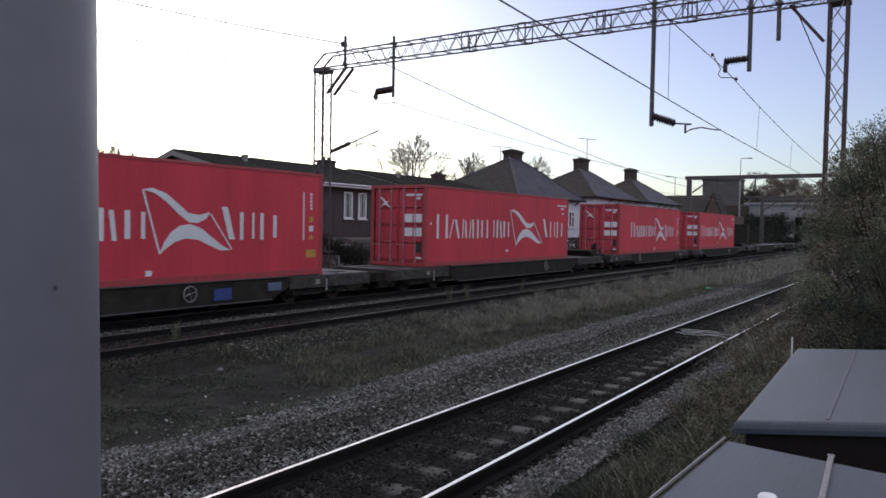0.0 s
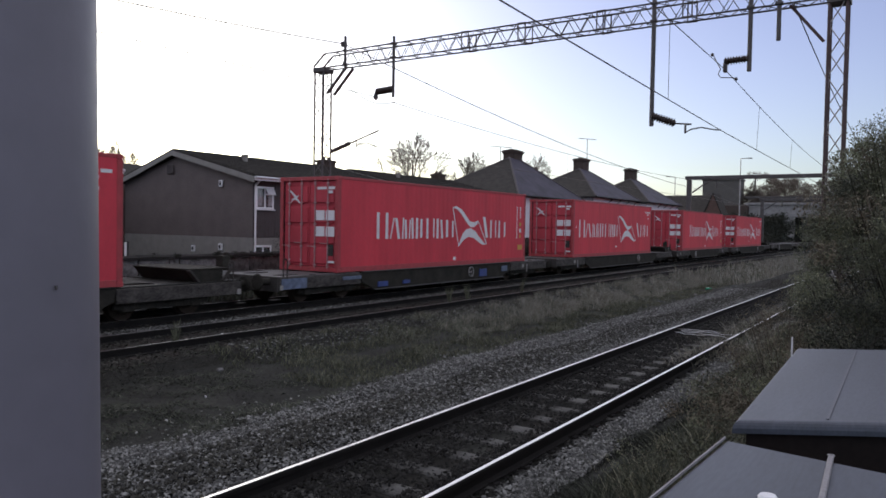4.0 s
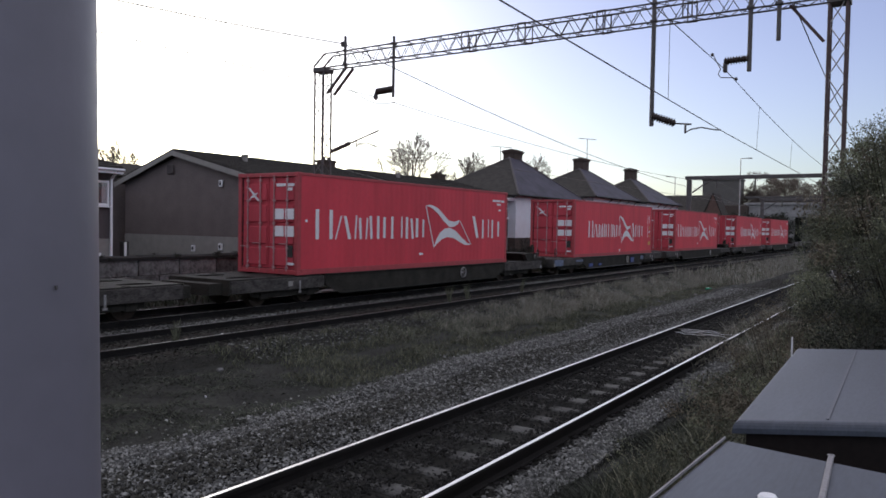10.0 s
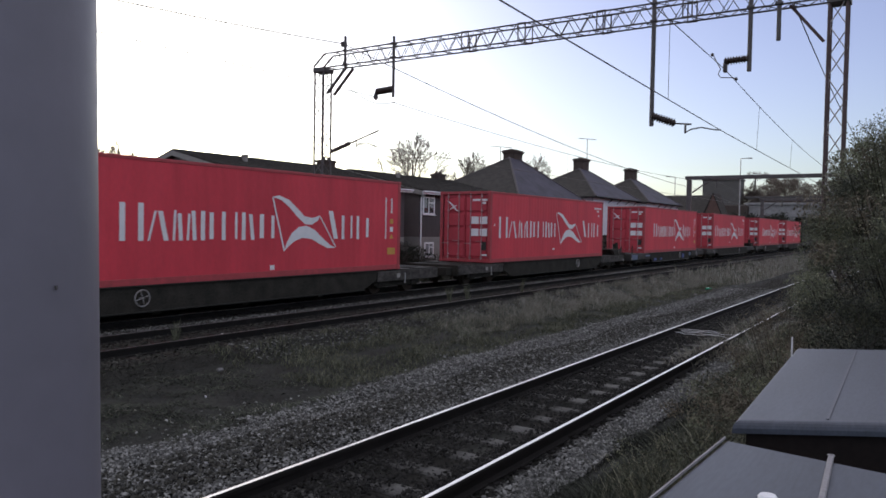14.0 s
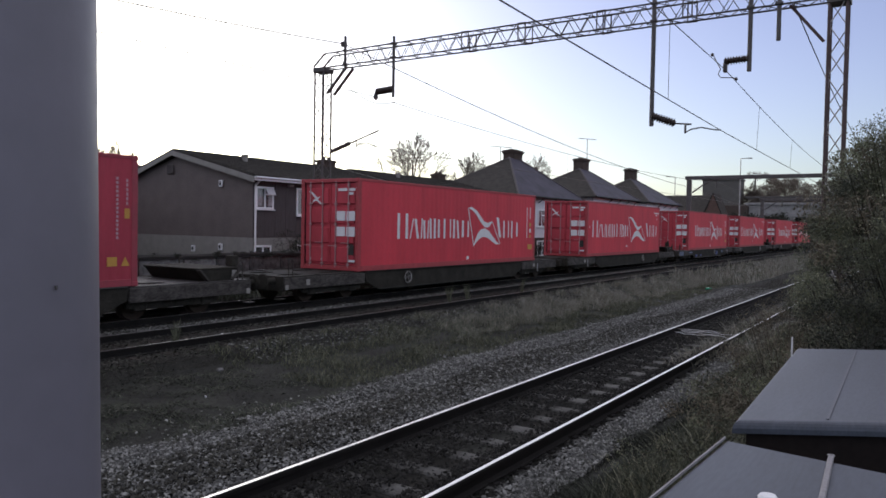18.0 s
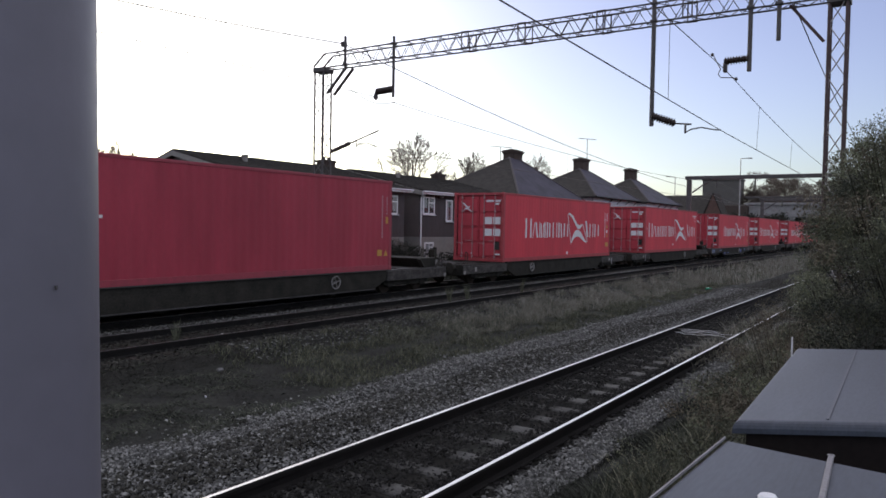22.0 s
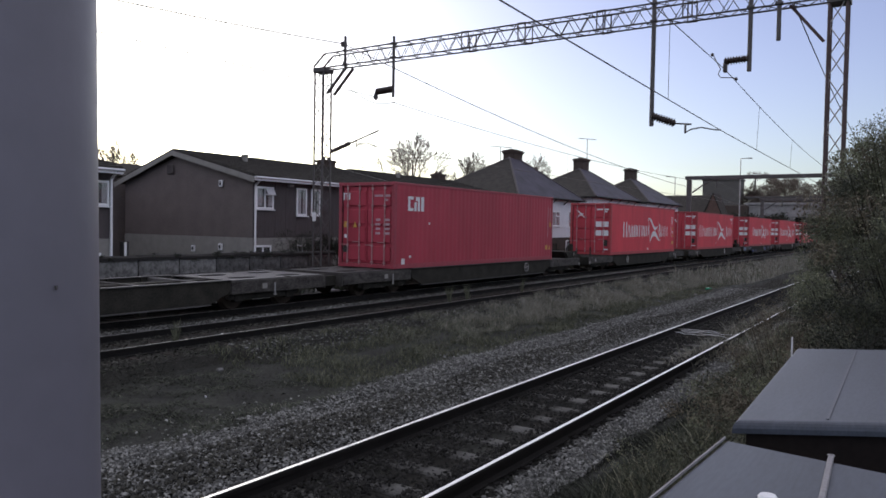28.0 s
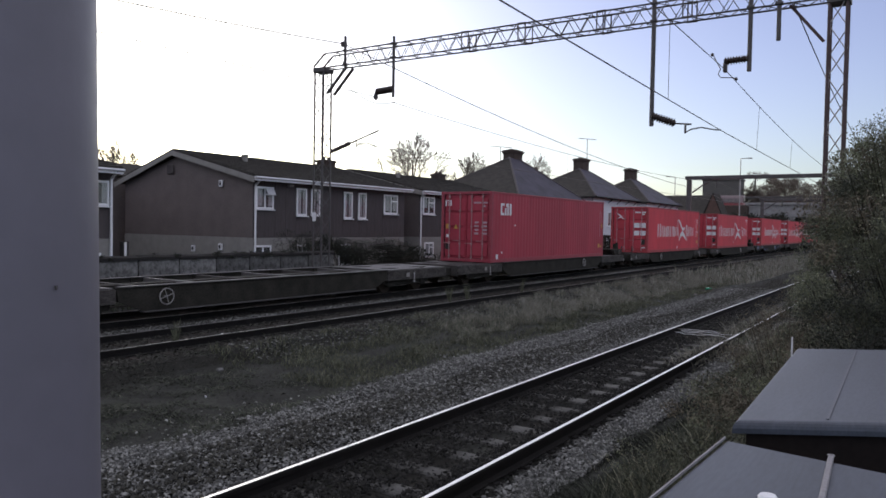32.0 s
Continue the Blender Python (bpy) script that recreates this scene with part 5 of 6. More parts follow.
for x in (2.2, 8.4):
    for y in (-1.12, 1.12):
        part("wheel", Shape().bar((x, y - 0.13, 0.48), (x, y + 0.13, 0.48), 0.48, 18), "rubber", bus)

# ---- post at the platform end, close to the camera ----
pl = thing("platform_end", "plain paved platform end under the camera", "platform", kind="structure")
part("slab", Shape().box(-14, 1.9, -8, 1.02, 0.3, 0.9, 0.02), "platform", pl)
lp = thing("lamp_post", "smooth grey painted steel post on the platform", "lamp post", (0.365, 0.835, 0.9))
part("shaft", Shape().bar((0, 0, 0), (0, 0, 3.6), 0.1395, 64, 0.101, cap=False), "pole", lp, smooth=True)
part("chip", Shape().box(-0.0016, 0.0016, -0.001, 0.0006, -0.002, 0.002, 0.0005), "mast", lp, "dark chipped spot", at=pose(0.0252, -0.1245, 1.392, 0, 0, 11.4))
part("base_collar", Shape().bar((0, 0, 0.0), (0, 0, 0.5), 0.16, 32, 0.155), "pole", lp)


# ---- lineside cabinets ----
def cabinet(name, label, pts, z_top, lip, seams):
    """A lidded metal case: the four corners of its lid, overhanging a narrower body."""
    t = thing(name, label, "lineside cabinet", group="lineside cabinets")
    n = len(pts)
    mx, my = sum(p[0] for p in pts) / n, sum(p[1] for p in pts) / n

    def ring(inset, dz):
        return [(x + (mx - x) * inset, y + (my - y) * inset, z + dz) for x, y, z in pts]

    v = []
    for inset, dz in ((0.034, 0.0), (0.022, -0.003), (0.012, -0.009), (0.005, -0.019), (0.001, -0.034), (0.0, -lip)):
        v += ring(inset, dz)
    f = [tuple(range(n)), tuple(range(6 * n - 1, 5 * n - 1, -1))]
    f += [(k * n + i, k * n + (i + 1) % n, (k + 1) * n + (i + 1) % n, (k + 1) * n + i) for k in range(5) for i in range(n)]
    lid = part("lid", Shape().add(v, f), "cabinet", t)
    f = [tuple(range(n)), tuple(range(2 * n - 1, n - 1, -1))] + [(i, (i + 1) % n, n + (i + 1) % n, n + i) for i in range(n)]
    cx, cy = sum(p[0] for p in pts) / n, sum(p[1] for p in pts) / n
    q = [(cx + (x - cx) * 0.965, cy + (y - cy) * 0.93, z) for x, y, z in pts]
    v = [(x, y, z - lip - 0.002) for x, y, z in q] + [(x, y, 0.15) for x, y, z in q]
    # body coloured near black to stand for the shade below the lid
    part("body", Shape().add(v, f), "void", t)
    return t, lid


# corners run: near outer, far outer, far inner, near inner
cab_a, lid_a = cabinet("lineside_cabinet", "grey sheet metal lineside cabinet with a wide sloping lid", [(3.68, 0.755, 1.45), (6.40, 0.85, 1.443), (7.0, -0.75, 1.507), (4.35, -0.8, 1.523)], 1.45, 0.058, 0)
cab_b, lid_b = cabinet("lineside_cabinet", "grey sheet metal lineside cabinet with a raised seam on its lid", [(1.5, 0.79, 1.45), (3.35, 0.715, 1.45), (3.33, -0.7, 1.40), (1.5, -0.62, 1.40)], 1.45, 0.06, 1)
qa, qb = Vector((3.68, 0.755, 1.45)).lerp(Vector((4.35, -0.8, 1.523)), 0.246), Vector((6.40, 0.85, 1.443)).lerp(Vector((7.0, -0.75, 1.507)), 0.257)
part("lid_seam", Shape().beam(qa.lerp(qb, 0.03) + Vector((0, 0, 0.001)), qa.lerp(qb, 0.97) + Vector((0, 0, 0.001)), 0.012, 0.006), "lidsheet", lid_a)
part("edge_strip", Shape().beam((1.5, 0.79, 1.455), (3.35, 0.715, 1.455), 0.007, 0.010), "cabinetedge", lid_b)
part("seam", Shape().box(0, 1.78, -0.011, 0.011, 0, 0.016, 0.004).ring((1.795, 0, 0.012), 0.011, 0.004, "z", 14), "cabinetedge", lid_b, at=pose(1.58, 0.217, 1.436, 0, 0, 2.8))
part("knob", Shape().bar((2.69, 0.43, 1.42), (2.69, 0.43, 1.452), 0.028, 16, 0.033).bar((2.69, 0.43, 1.452), (2.69, 0.43, 1.462), 0.033, 16, 0.026), "white", lid_b)
st = thing("marker_stake", "thin pale marker stake in the grass", "stake", (6.9, 0.95, 0.3))
part("shaft", Shape().box(-0.006, 0.006, -0.006, 0.006, 0, 1.16, 0.002), "white", st)


# ---- small things on the tracks ----
hose = thing("loose_cable", "pale loose cables lying across the track", "cable", (17.9, 4.35, -0.10))
for k in range(4):
    pts = [(0.26 * k - 0.42 + 0.10 * math.sin(u * 9 + 2.3 * k) + 0.05 * math.sin(u * 21 + k), u * (1.2 - 0.25 * (k % 2)) - 0.60 + 0.12 * k * (k % 2), 0.02 + 0.03 * abs(math.sin(u * 4 + k))) for u in np.linspace(0, 1, 16)]
    part("strand", tube_along(pts, 0.0065), "white", hose)
mp = thing("mast_plate", "small white notice plate fixed to the lattice mast", "sign", (19.78, 18.72, 2.45))
part("plate", Shape().box(-0.02, 0.0, -0.09, 0.09, 0, 0.32, 0.006), "white", mp)
# litter on the verge; the bottle is added for a small green glint
for x, y, z, r, m, nm, lb in ((32.83, 8.0, -0.2, 0.10, "bottle", "bottle", "green glass bottle added for a small green glint in the grass"), (29.9, 7.67, -0.2, 0.07, "plinth", "stone", "single pale stone at the edge of the grass"),
                              (8.55, 10.29, -0.24, 0.06, "block", "stone", "single pale stone on the dark verge"), (7.19, 8.97, -0.26, 0.016, "white", "stone", "single pale stone on the dark verge"),
                              (10.4, 12.45, -0.04, 0.045, "white", "stone", "small pale stone between the rails"), (10.56, 12.27, -0.04, 0.04, "white", "stone", "small pale stone between the rails"), (10.47, 12.36, -0.04, 0.03, "white", "stone", "small pale stone between the rails"), (10.06, 11.3, -0.12, 0.06, "plinth", "stone", "single pale stone on the dark verge")):
    if nm == "bottle":
        s = Shape().bar((0, 0, 0), (0, 0, 0.16), 0.045, 12).bar((0, 0, 0.16), (0, 0, 0.21), 0.045, 12, 0.018).bar((0, 0, 0.21), (0, 0, 0.27), 0.018, 12)
    else:
        s = Shape().box(-r, r, -r * 0.7, r * 0.7, -0.02, r * 0.7, r * 0.4)
    litter = tagged(part(nm, s, m), lb, nm, group="" if nm == "bottle" else "loose stones")
    litter.matrix_basis = pose(x, y, z + 0.04, 84, 0, 40) if nm == "bottle" else pose(x, y, z, 0, 0, 40 * x)


# ---- trees, hedges and bushes ----
def limb(s, p, d, length, r, level, r_min):
    """A tapering limb that bends upwards, with side shoots in turn along it."""
    p, d = Vector(p), Vector(d).normalized()
    steps = 6 if level > 1 else 4
    for i in range(steps):
        u = i / steps
        d = (d + Vector((random.uniform(-1, 1), random.uniform(-1, 1), random.uniform(-0.35, 0.75))) * 0.10).normalized()
        q = p + d * length / steps
        r0, r1 = max(r_min, r * (1 - 0.85 * u)), max(r_min, r * (1 - 0.85 * (i + 1) / steps))
        s.bar(p, q, r0, 5 if r0 > 0.04 else 3, r1, cap=False)
        p = q
        if level and i:
            for _ in range(2):
                side = d.orthogonal().normalized()
                side.rotate(Matrix.Rotation(random.uniform(0, 6.28), 3, d))
                limb(s, p, d + side * random.uniform(0.45, 0.9), length * (0.52 - 0.22 * u) * random.uniform(0.8, 1.2), r1 * 0.6, level - 1, r_min)


def bare_tree(x, y, height, width, seed, level=3, r_min=0.009, label="leafless winter tree with a fine twiggy crown"):
    """Trunk, and limbs that fill a rounded crown of the given width."""
    random.seed(seed)
    t = thing("bare_tree", label, "tree", (x, y, -0.8), group="bare trees")
    fork = height * 0.38
    part("trunk", Shape().bar((0, 0, 0), (0.05, 0, fork), height * 0.02, 9, height * 0.013), "bark", t)
    crown = Shape().bar((0.05, 0, fork), (0.1, 0.05, height * 0.7), height * 0.012, 6, height * 0.005, cap=False)
    for i in range(9):
        a = 2.4 * i + random.uniform(-0.3, 0.3)
        up = i / 8
        tip = Vector((math.cos(a), math.sin(a), 0)) * width * 0.5 * (0.78 - 0.6 * up)
        tip.z = height * (0.60 + 0.26 * up)
        foot = Vector((0.05, 0, fork + height * 0.22 * up))
        limb(crown, foot, tip - foot, (tip - foot).length, height * 0.0075, level, r_min)
    part("crown", crown, "bark", t)


for tx, ty, th, tw_, ts in ((58.4, 42.3, 12.8, 9.8, 3), (67.0, 40.6, 11.7, 4.8, 5), (76.5, 38.0, 12.2, 4.6, 8), (30.75, 48.5, 9.3, 6.0, 11), (52.0, 57.0, 10.4, 5.0, 21)):
    bare_tree(tx, ty, th, tw_, ts)
for tx, ty, th, tw_, ts in ((181.0, 34.4, 15.0, 6.5, 41), (184.0, 31.2, 13.6, 6.0, 43), (192.0, 28.6, 13.2, 6.5, 45), (190.0, 25.0, 12.6, 6.0, 47)):
    bare_tree(tx, ty, th, tw_, ts, 3, 0.02)
random.seed(4)


def leaf_cloud(centres, radii, per, size, seed, squash=0.8):
    """Small folded leaves strewn through many uneven clumps."""
    g = np.random.default_rng(seed)
    c = np.repeat(np.asarray(centres, float), per, axis=0)
    r = np.repeat(np.asarray(radii, float), per)
    n = len(c)
    d = g.normal(size=(n, 3))
    d /= np.linalg.norm(d, axis=1)[:, None]
    rad = r * g.uniform(0.25, 1.0, n) ** 0.5
    p = c + d * rad[:, None] * np.array([1, 1, squash])
    a = g.normal(size=(n, 3)) * np.array([1, 1, 1.2]) + np.array([0, 0, -0.9])
    a /= np.linalg.norm(a, axis=1)[:, None]
    b = np.cross(a, g.normal(size=(n, 3)))
    b /= np.linalg.norm(b, axis=1)[:, None]
    nn = np.cross(a, b)
    L = (size * g.uniform(0.6, 1.4, n))[:, None]
    W = L * 0.42
    v = np.stack([p, p + a * L * 0.5 + b * W * 0.5 + nn * W * 0.2, p + a * L, p + a * L * 0.5 - b * W * 0.5 + nn * W * 0.2], axis=1).reshape(-1, 3)
    f = np.arange(n * 4).reshape(-1, 4)
    return v, f


def shrub(name, label, base, blobs, leaf, per, size, seed, thick=1.0, at_z=0.0):
    """A bush: stems from its base into each clump, and the leaves."""
    random.seed(seed)
    t = thing(name, label, "bush", base)
    stems = Shape()
    for x, y, z, r in blobs:
        foot = (x * 0.45 + random.uniform(-0.3, 0.3), y * 0.45 + random.uniform(-0.3, 0.3), at_z - 0.2)
        knee = (x * 0.7, y * 0.7, z * 0.45)
        stems.bar(foot, knee, 0.022 * thick, 5, 0.016 * thick, cap=False).bar(knee, (x, y, z), 0.016 * thick, 5, 0.008 * thick, cap=False)
        for _ in range(3):
            d = Vector((random.uniform(-1, 1), random.uniform(-1, 1), random.uniform(-0.2, 1.0))).normalized()
            stems.bar((x, y, z), Vector((x, y, z)) + d * r * 1.12, 0.010 * thick, 4, 0.004 * thick, cap=False)
    tagged(part("branchwork", stems, "stem", t), kind="stuff")
    v, f = leaf_cloud([b[:3] for b in blobs], [b[3] for b in blobs], per, size, seed)
    soup("foliage", v, f, leaf, "", "", "stuff", t)
    return t


def bush_blobs(n, seed, x0, x1, y0, y1, top, rmin=0.28, rmax=0.6):
    g = random.Random(seed)
    out = []
    while len(out) < n:
        x, y = g.uniform(x0, x1), g.uniform(y0, y1)
        h = top(x, y)
        if h < 0.2:
            continue
        z = h * g.uniform(0.02, 1.0) ** 0.55
        out.append((x, y, z, g.uniform(rmin, rmax)))
    return out


# big bush beside the near track: tallest away from the rails
def bush_top(x, y):
    h = float(np.interp(y, [-1.5, 1.1, 1.4, 1.75, 2.0, 2.2, 2.45], [4.85, 4.3, 4.05, 3.7, 3.3, 2.75, 1.9]))
    return h * (1.0 + 0.025 * x + 0.03 * math.sin(x * 1.7 + y * 2.3) + 0.03 * math.sin(x * 4.1 - y * 3.3))


big = shrub("lineside_bush", "large overgrown olive green bush beside the track", (15.2, -0.6, 0.0),
            bush_blobs(430, 5, -2.4, 2.0, -4.0, 2.45, bush_top, 0.24, 0.5), "leaf", 950, 0.038, 3, 0.45)
blob2 = bush_blobs(90, 15, -2.4, 2.2, -3.0, 2.4, bush_top, 0.25, 0.45)
v, f = leaf_cloud([q[:3] for q in blob2], [q[3] for q in blob2], 300, 0.055, 33)
soup("withered_foliage", v, f, "dryleaf", "withered brown leaves", "", "stuff", big)
# thicket leaves take the dark colour to paint the shaded hollow at its foot
shrub("lineside_bush", "bramble thicket at the bush foot, leaves darkened as hollow shade", (11.4, 0.2, 0.3),
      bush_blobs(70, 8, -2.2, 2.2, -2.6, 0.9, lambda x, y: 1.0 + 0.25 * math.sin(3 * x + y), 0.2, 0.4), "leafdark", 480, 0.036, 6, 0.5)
shrub("bank_scrub", "low brambles and withered weeds on the bank by the rail", (11.0, 1.5, 0.15),
      bush_blobs(90, 18, -4.2, 4.6, -0.5, 0.75, lambda x, y: 0.45 + 0.09 * (x + 4) + 0.15 * math.sin(3 * x + y), 0.12, 0.28), "dryleaf", 170, 0.03, 16, 0.3)
shrub("bank_scrub", "green brambles on the bank by the rail", (10.4, 1.4, 0.15),
      bush_blobs(80, 19, -4.4, 4.2, -0.5, 0.7, lambda x, y: 0.35 + 0.07 * (x + 4) + 0.15 * math.sin(2.3 * x + y), 0.12, 0.26), "leaf", 200, 0.032, 17, 0.3)
# low leaf clumps added in near black to give the deep shade here
shrub("undergrowth", "dark leaf clumps added behind the cabinets for deep shade", (8.4, -0.4, 0.3),
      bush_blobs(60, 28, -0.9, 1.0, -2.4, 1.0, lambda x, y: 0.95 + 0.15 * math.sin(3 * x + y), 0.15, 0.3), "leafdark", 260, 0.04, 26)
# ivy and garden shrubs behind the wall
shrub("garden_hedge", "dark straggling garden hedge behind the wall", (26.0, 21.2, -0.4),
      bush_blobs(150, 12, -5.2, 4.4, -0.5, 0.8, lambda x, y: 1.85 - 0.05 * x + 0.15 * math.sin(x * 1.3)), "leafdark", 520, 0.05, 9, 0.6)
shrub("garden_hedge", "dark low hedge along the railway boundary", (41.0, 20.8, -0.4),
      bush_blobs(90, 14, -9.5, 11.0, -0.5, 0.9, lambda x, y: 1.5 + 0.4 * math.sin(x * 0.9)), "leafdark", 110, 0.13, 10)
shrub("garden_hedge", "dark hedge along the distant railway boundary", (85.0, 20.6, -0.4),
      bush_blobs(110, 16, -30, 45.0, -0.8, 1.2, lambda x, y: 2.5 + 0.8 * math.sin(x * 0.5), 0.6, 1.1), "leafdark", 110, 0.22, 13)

gi = np.random.default_rng(77)
ivy = [(x, 19.95 + gi.uniform(-0.1, 0.1), 1.2 + gi.uniform(-0.04, 0.12)) for x in gi.uniform(2.0, 21.0, 90)]
v, f = leaf_cloud(ivy, gi.uniform(0.06, 0.2, 90), 60, 0.05, 51, 0.5)
soup("ivy", v, f, "leafdark", "straggling dark ivy along the top of the wall", "ivy")
# small pale specks strewn through the hedge
pale = [(x, 20.9, 0.9 + gi.uniform(-0.25, 0.35)) for x in gi.uniform(24.5, 30.2, 26)]
v, f = leaf_cloud(pale, [0.1] * 26, 3, 0.06, 52)
soup("blossom", v, f, "white", "few pale specks in the dark hedge", "seed heads")

# distant woodland behind the bridge
cs, rs = [], []
gw = random.Random(31)
for i in range(640):
    u = gw.uniform(0, 1)
    x, y = 262 + gw.uniform(-12, 25), 49 - 33 * u + gw.uniform(-2, 2)
    hgt = 18.5 + 2 * math.sin(u * 9) + 1.5 * math.sin(u * 23)
    cs.append((x, y, hgt * gw.uniform(0.03, 1.0)))
    rs.append(gw.uniform(1.2, 2.6))
v, f = leaf_cloud(cs, rs, 190, 0.40, 40)
soup("woods", v, f, "wood", "brown leafless woodland beyond the bridge", "woods")
cs, rs = [], []
for i in range(260):
    cs.append((132 + gw.uniform(-6, 5), gw.uniform(18.6, 29), gw.uniform(0, 5.0)))
    rs.append(gw.uniform(0.6, 1.1))
v, f = leaf_cloud(cs, rs, 70, 0.3, 41)
soup("scrub", v, f, "leafdark", "dark scrub beside the line before the bridge", "scrub")


# ---- ballast stones ----
def stones(name, material, label, n, x_range, y_range, z_of, size, seed, power=1.0, edge=None):
    g = np.random.default_rng(seed)
    x = x_range[0] + (x_range[1] - x_range[0]) * g.uniform(0, 1, n) ** power
    y = g.uniform(*y_range, n)
    if edge:                                    # a heap with a wandering edge
        keep = y < np.array([edge(q) for q in x]) + g.normal(0, 0.10, n)
        x, y = x[keep], y[keep]
        n = len(x)
    s = size * g.uniform(0.55, 1.35, n)
    base = np.array([(1, 0, 0), (-1, 0, 0), (0, 1, 0), (0, -1, 0), (0, 0, 1)], float)            # the buried underside is left off
    v = base[None] * g.uniform(0.6, 1.25, (n, 5, 3)) + g.normal(0, 0.22, (n, 5, 3))
    an = g.uniform(0, 2 * np.pi, n)
    tl = g.uniform(-0.8, 0.8, n)
    c, sn = np.cos(an)[:, None], np.sin(an)[:, None]
    vx, vy, vz = v[..., 0] * c - v[..., 1] * sn, v[..., 0] * sn + v[..., 1] * c, v[..., 2]
    c, sn = np.cos(tl)[:, None], np.sin(tl)[:, None]
    vy, vz = vy * c - vz * sn, vy * sn + vz * c
    v = np.stack([vx, vy, vz * 0.8], axis=-1) * s[:, None, None] * 0.5
    z = np.array([z_of(a, b) for a, b in zip(x, y)]) + g.uniform(-0.012, 0.022, n)
    v += np.stack([x, y, z], axis=1)[:, None, :]
    tri = np.array([(0, 2, 4), (2, 1, 4), (1, 3, 4), (3, 0, 4)])
    f = (tri[None] + 5 * np.arange(n)[:, None, None]).reshape(-1, 3)
    soup(name, v.reshape(-1, 3), f, material, label, "ballast")


def shoulder_edge(x):
    return float(np.interp(x, [4.8, 5.2, 6.2, 8.5, 10.6, 13.7, 16.5, 34.0], [7.85, 7.35, 7.17, 7.28, 7.72, 7.8, 7.5, 7.3])) + 0.06 * math.sin(3.1 * x) + 0.05 * math.sin(7.7 * x + 1)


def shoulder(x, y):
    z = -0.16 + 0.05 * math.sin(x * 0.9 + y) * math.sin(y * 1.7) - max(0.0, y - 6.9) * 0.25 + 0.05 * max(0.0, 1 - abs(y - 6.0) / 0.8)
    return max(z, ground_z(x, y) + 0.02) if y > 6.9 else z


stones("ballast_shoulder", "ballast", "pale grey granite ballast heaped beside the rails", 92000, (2.0, 34.0), (5.25, 8.1), shoulder, 0.043, 1, 1.5, shoulder_edge)
stones("ballast_shoulder", "ballast", "loose pale ballast spilling into the verge", 700, (2.0, 40.0), (7.3, 8.4), lambda x, y: ground_z(x, y) + 0.02, 0.05, 8, 1.4)
stones("ballast_shoulder", "darkballast", "dirty ballast among the pale stones", 9000, (2.0, 60.0), (5.2, 7.6), shoulder, 0.05, 9, 1.4, shoulder_edge)
stones("ballast_shoulder", "darkballast", "band of darker stones along the middle of the shoulder", 14000, (2.0, 40.0), (5.65, 6.45), lambda x, y: shoulder(x, y) + 0.012, 0.05, 14, 1.5)
stones("ballast_shoulder", "ballast", "pale grey ballast between near rail and grass", 22000, (4.0, 22.0), (2.85, 3.36), lambda x, y: -0.14, 0.040, 2, 1.4, lambda x: 3.28 + 0.05 * math.sin(5 * x))
stones("ballast_shoulder", "blackballast", "near-black stones against the outside of the rail", 7000, (4.0, 26.0), (2.75, 3.5), lambda x, y: -0.17, 0.045, 16, 1.4)
stones("ballast_four_foot", "blackballast", "dark oily ballast between the rails", 15000, (2.0, 40.0), (3.65, 5.0), lambda x, y: -0.185 + (0.045 if y > 4.25 else 0.0), 0.042, 3, 1.5)
stones("ballast_four_foot", "blackballast", "near-black stones heaped along the inner rail", 9000, (2.0, 36.0), (4.3, 5.0), lambda x, y: -0.15, 0.046, 10, 1.5)
stones("ballast_four_foot", "blackballast", "oily stones heaped inside the running rail", 9000, (2.0, 30.0), (3.62, 4.02), lambda x, y: -0.125 - 0.10 * max(0.0, y - 3.8), 0.044, 15, 1.5)
stones("cinders", "darkballast", "fine dark cinders on the verge", 26000, (2.5, 22.0), (7.2, 11.75), lambda x, y: surface_z(x, y) + 0.002, 0.019, 11, 1.4)
stones("track_ballast", "ballast", "grey ballast strip between the far tracks", 13000, (5.0, 50.0), (13.6, 14.5), lambda x, y: -0.04, 0.045, 4, 1.4)
stones("track_ballast", "darkballast", "dark ballast around the far tracks", 24000, (5.0, 60.0), (11.0, 15.1), lambda x, y: -0.07, 0.06, 5, 1.4)
stones("cinders", "darkballast", "fine cinders on the shoulder of the far tracks", 8000, (4.0, 20.0), (10.3, 11.8), lambda x, y: surface_z(x, y) + 0.004, 0.03, 12, 1.2)
stones("ballast_verge", "ballast", "scattered stones at the edge of the weedy verge", 8000, (9.8, 40.0), (10.6, 11.7), lambda x, y: surface_z(x, y), 0.05, 6, 1.2)
stones("ballast_verge", "darkballast", "scattered dark stones in the weedy verge", 4500, (2.5, 34.0), (7.6, 11.7), lambda x, y: surface_z(x, y) + 0.006, 0.04, 7, 1.4)


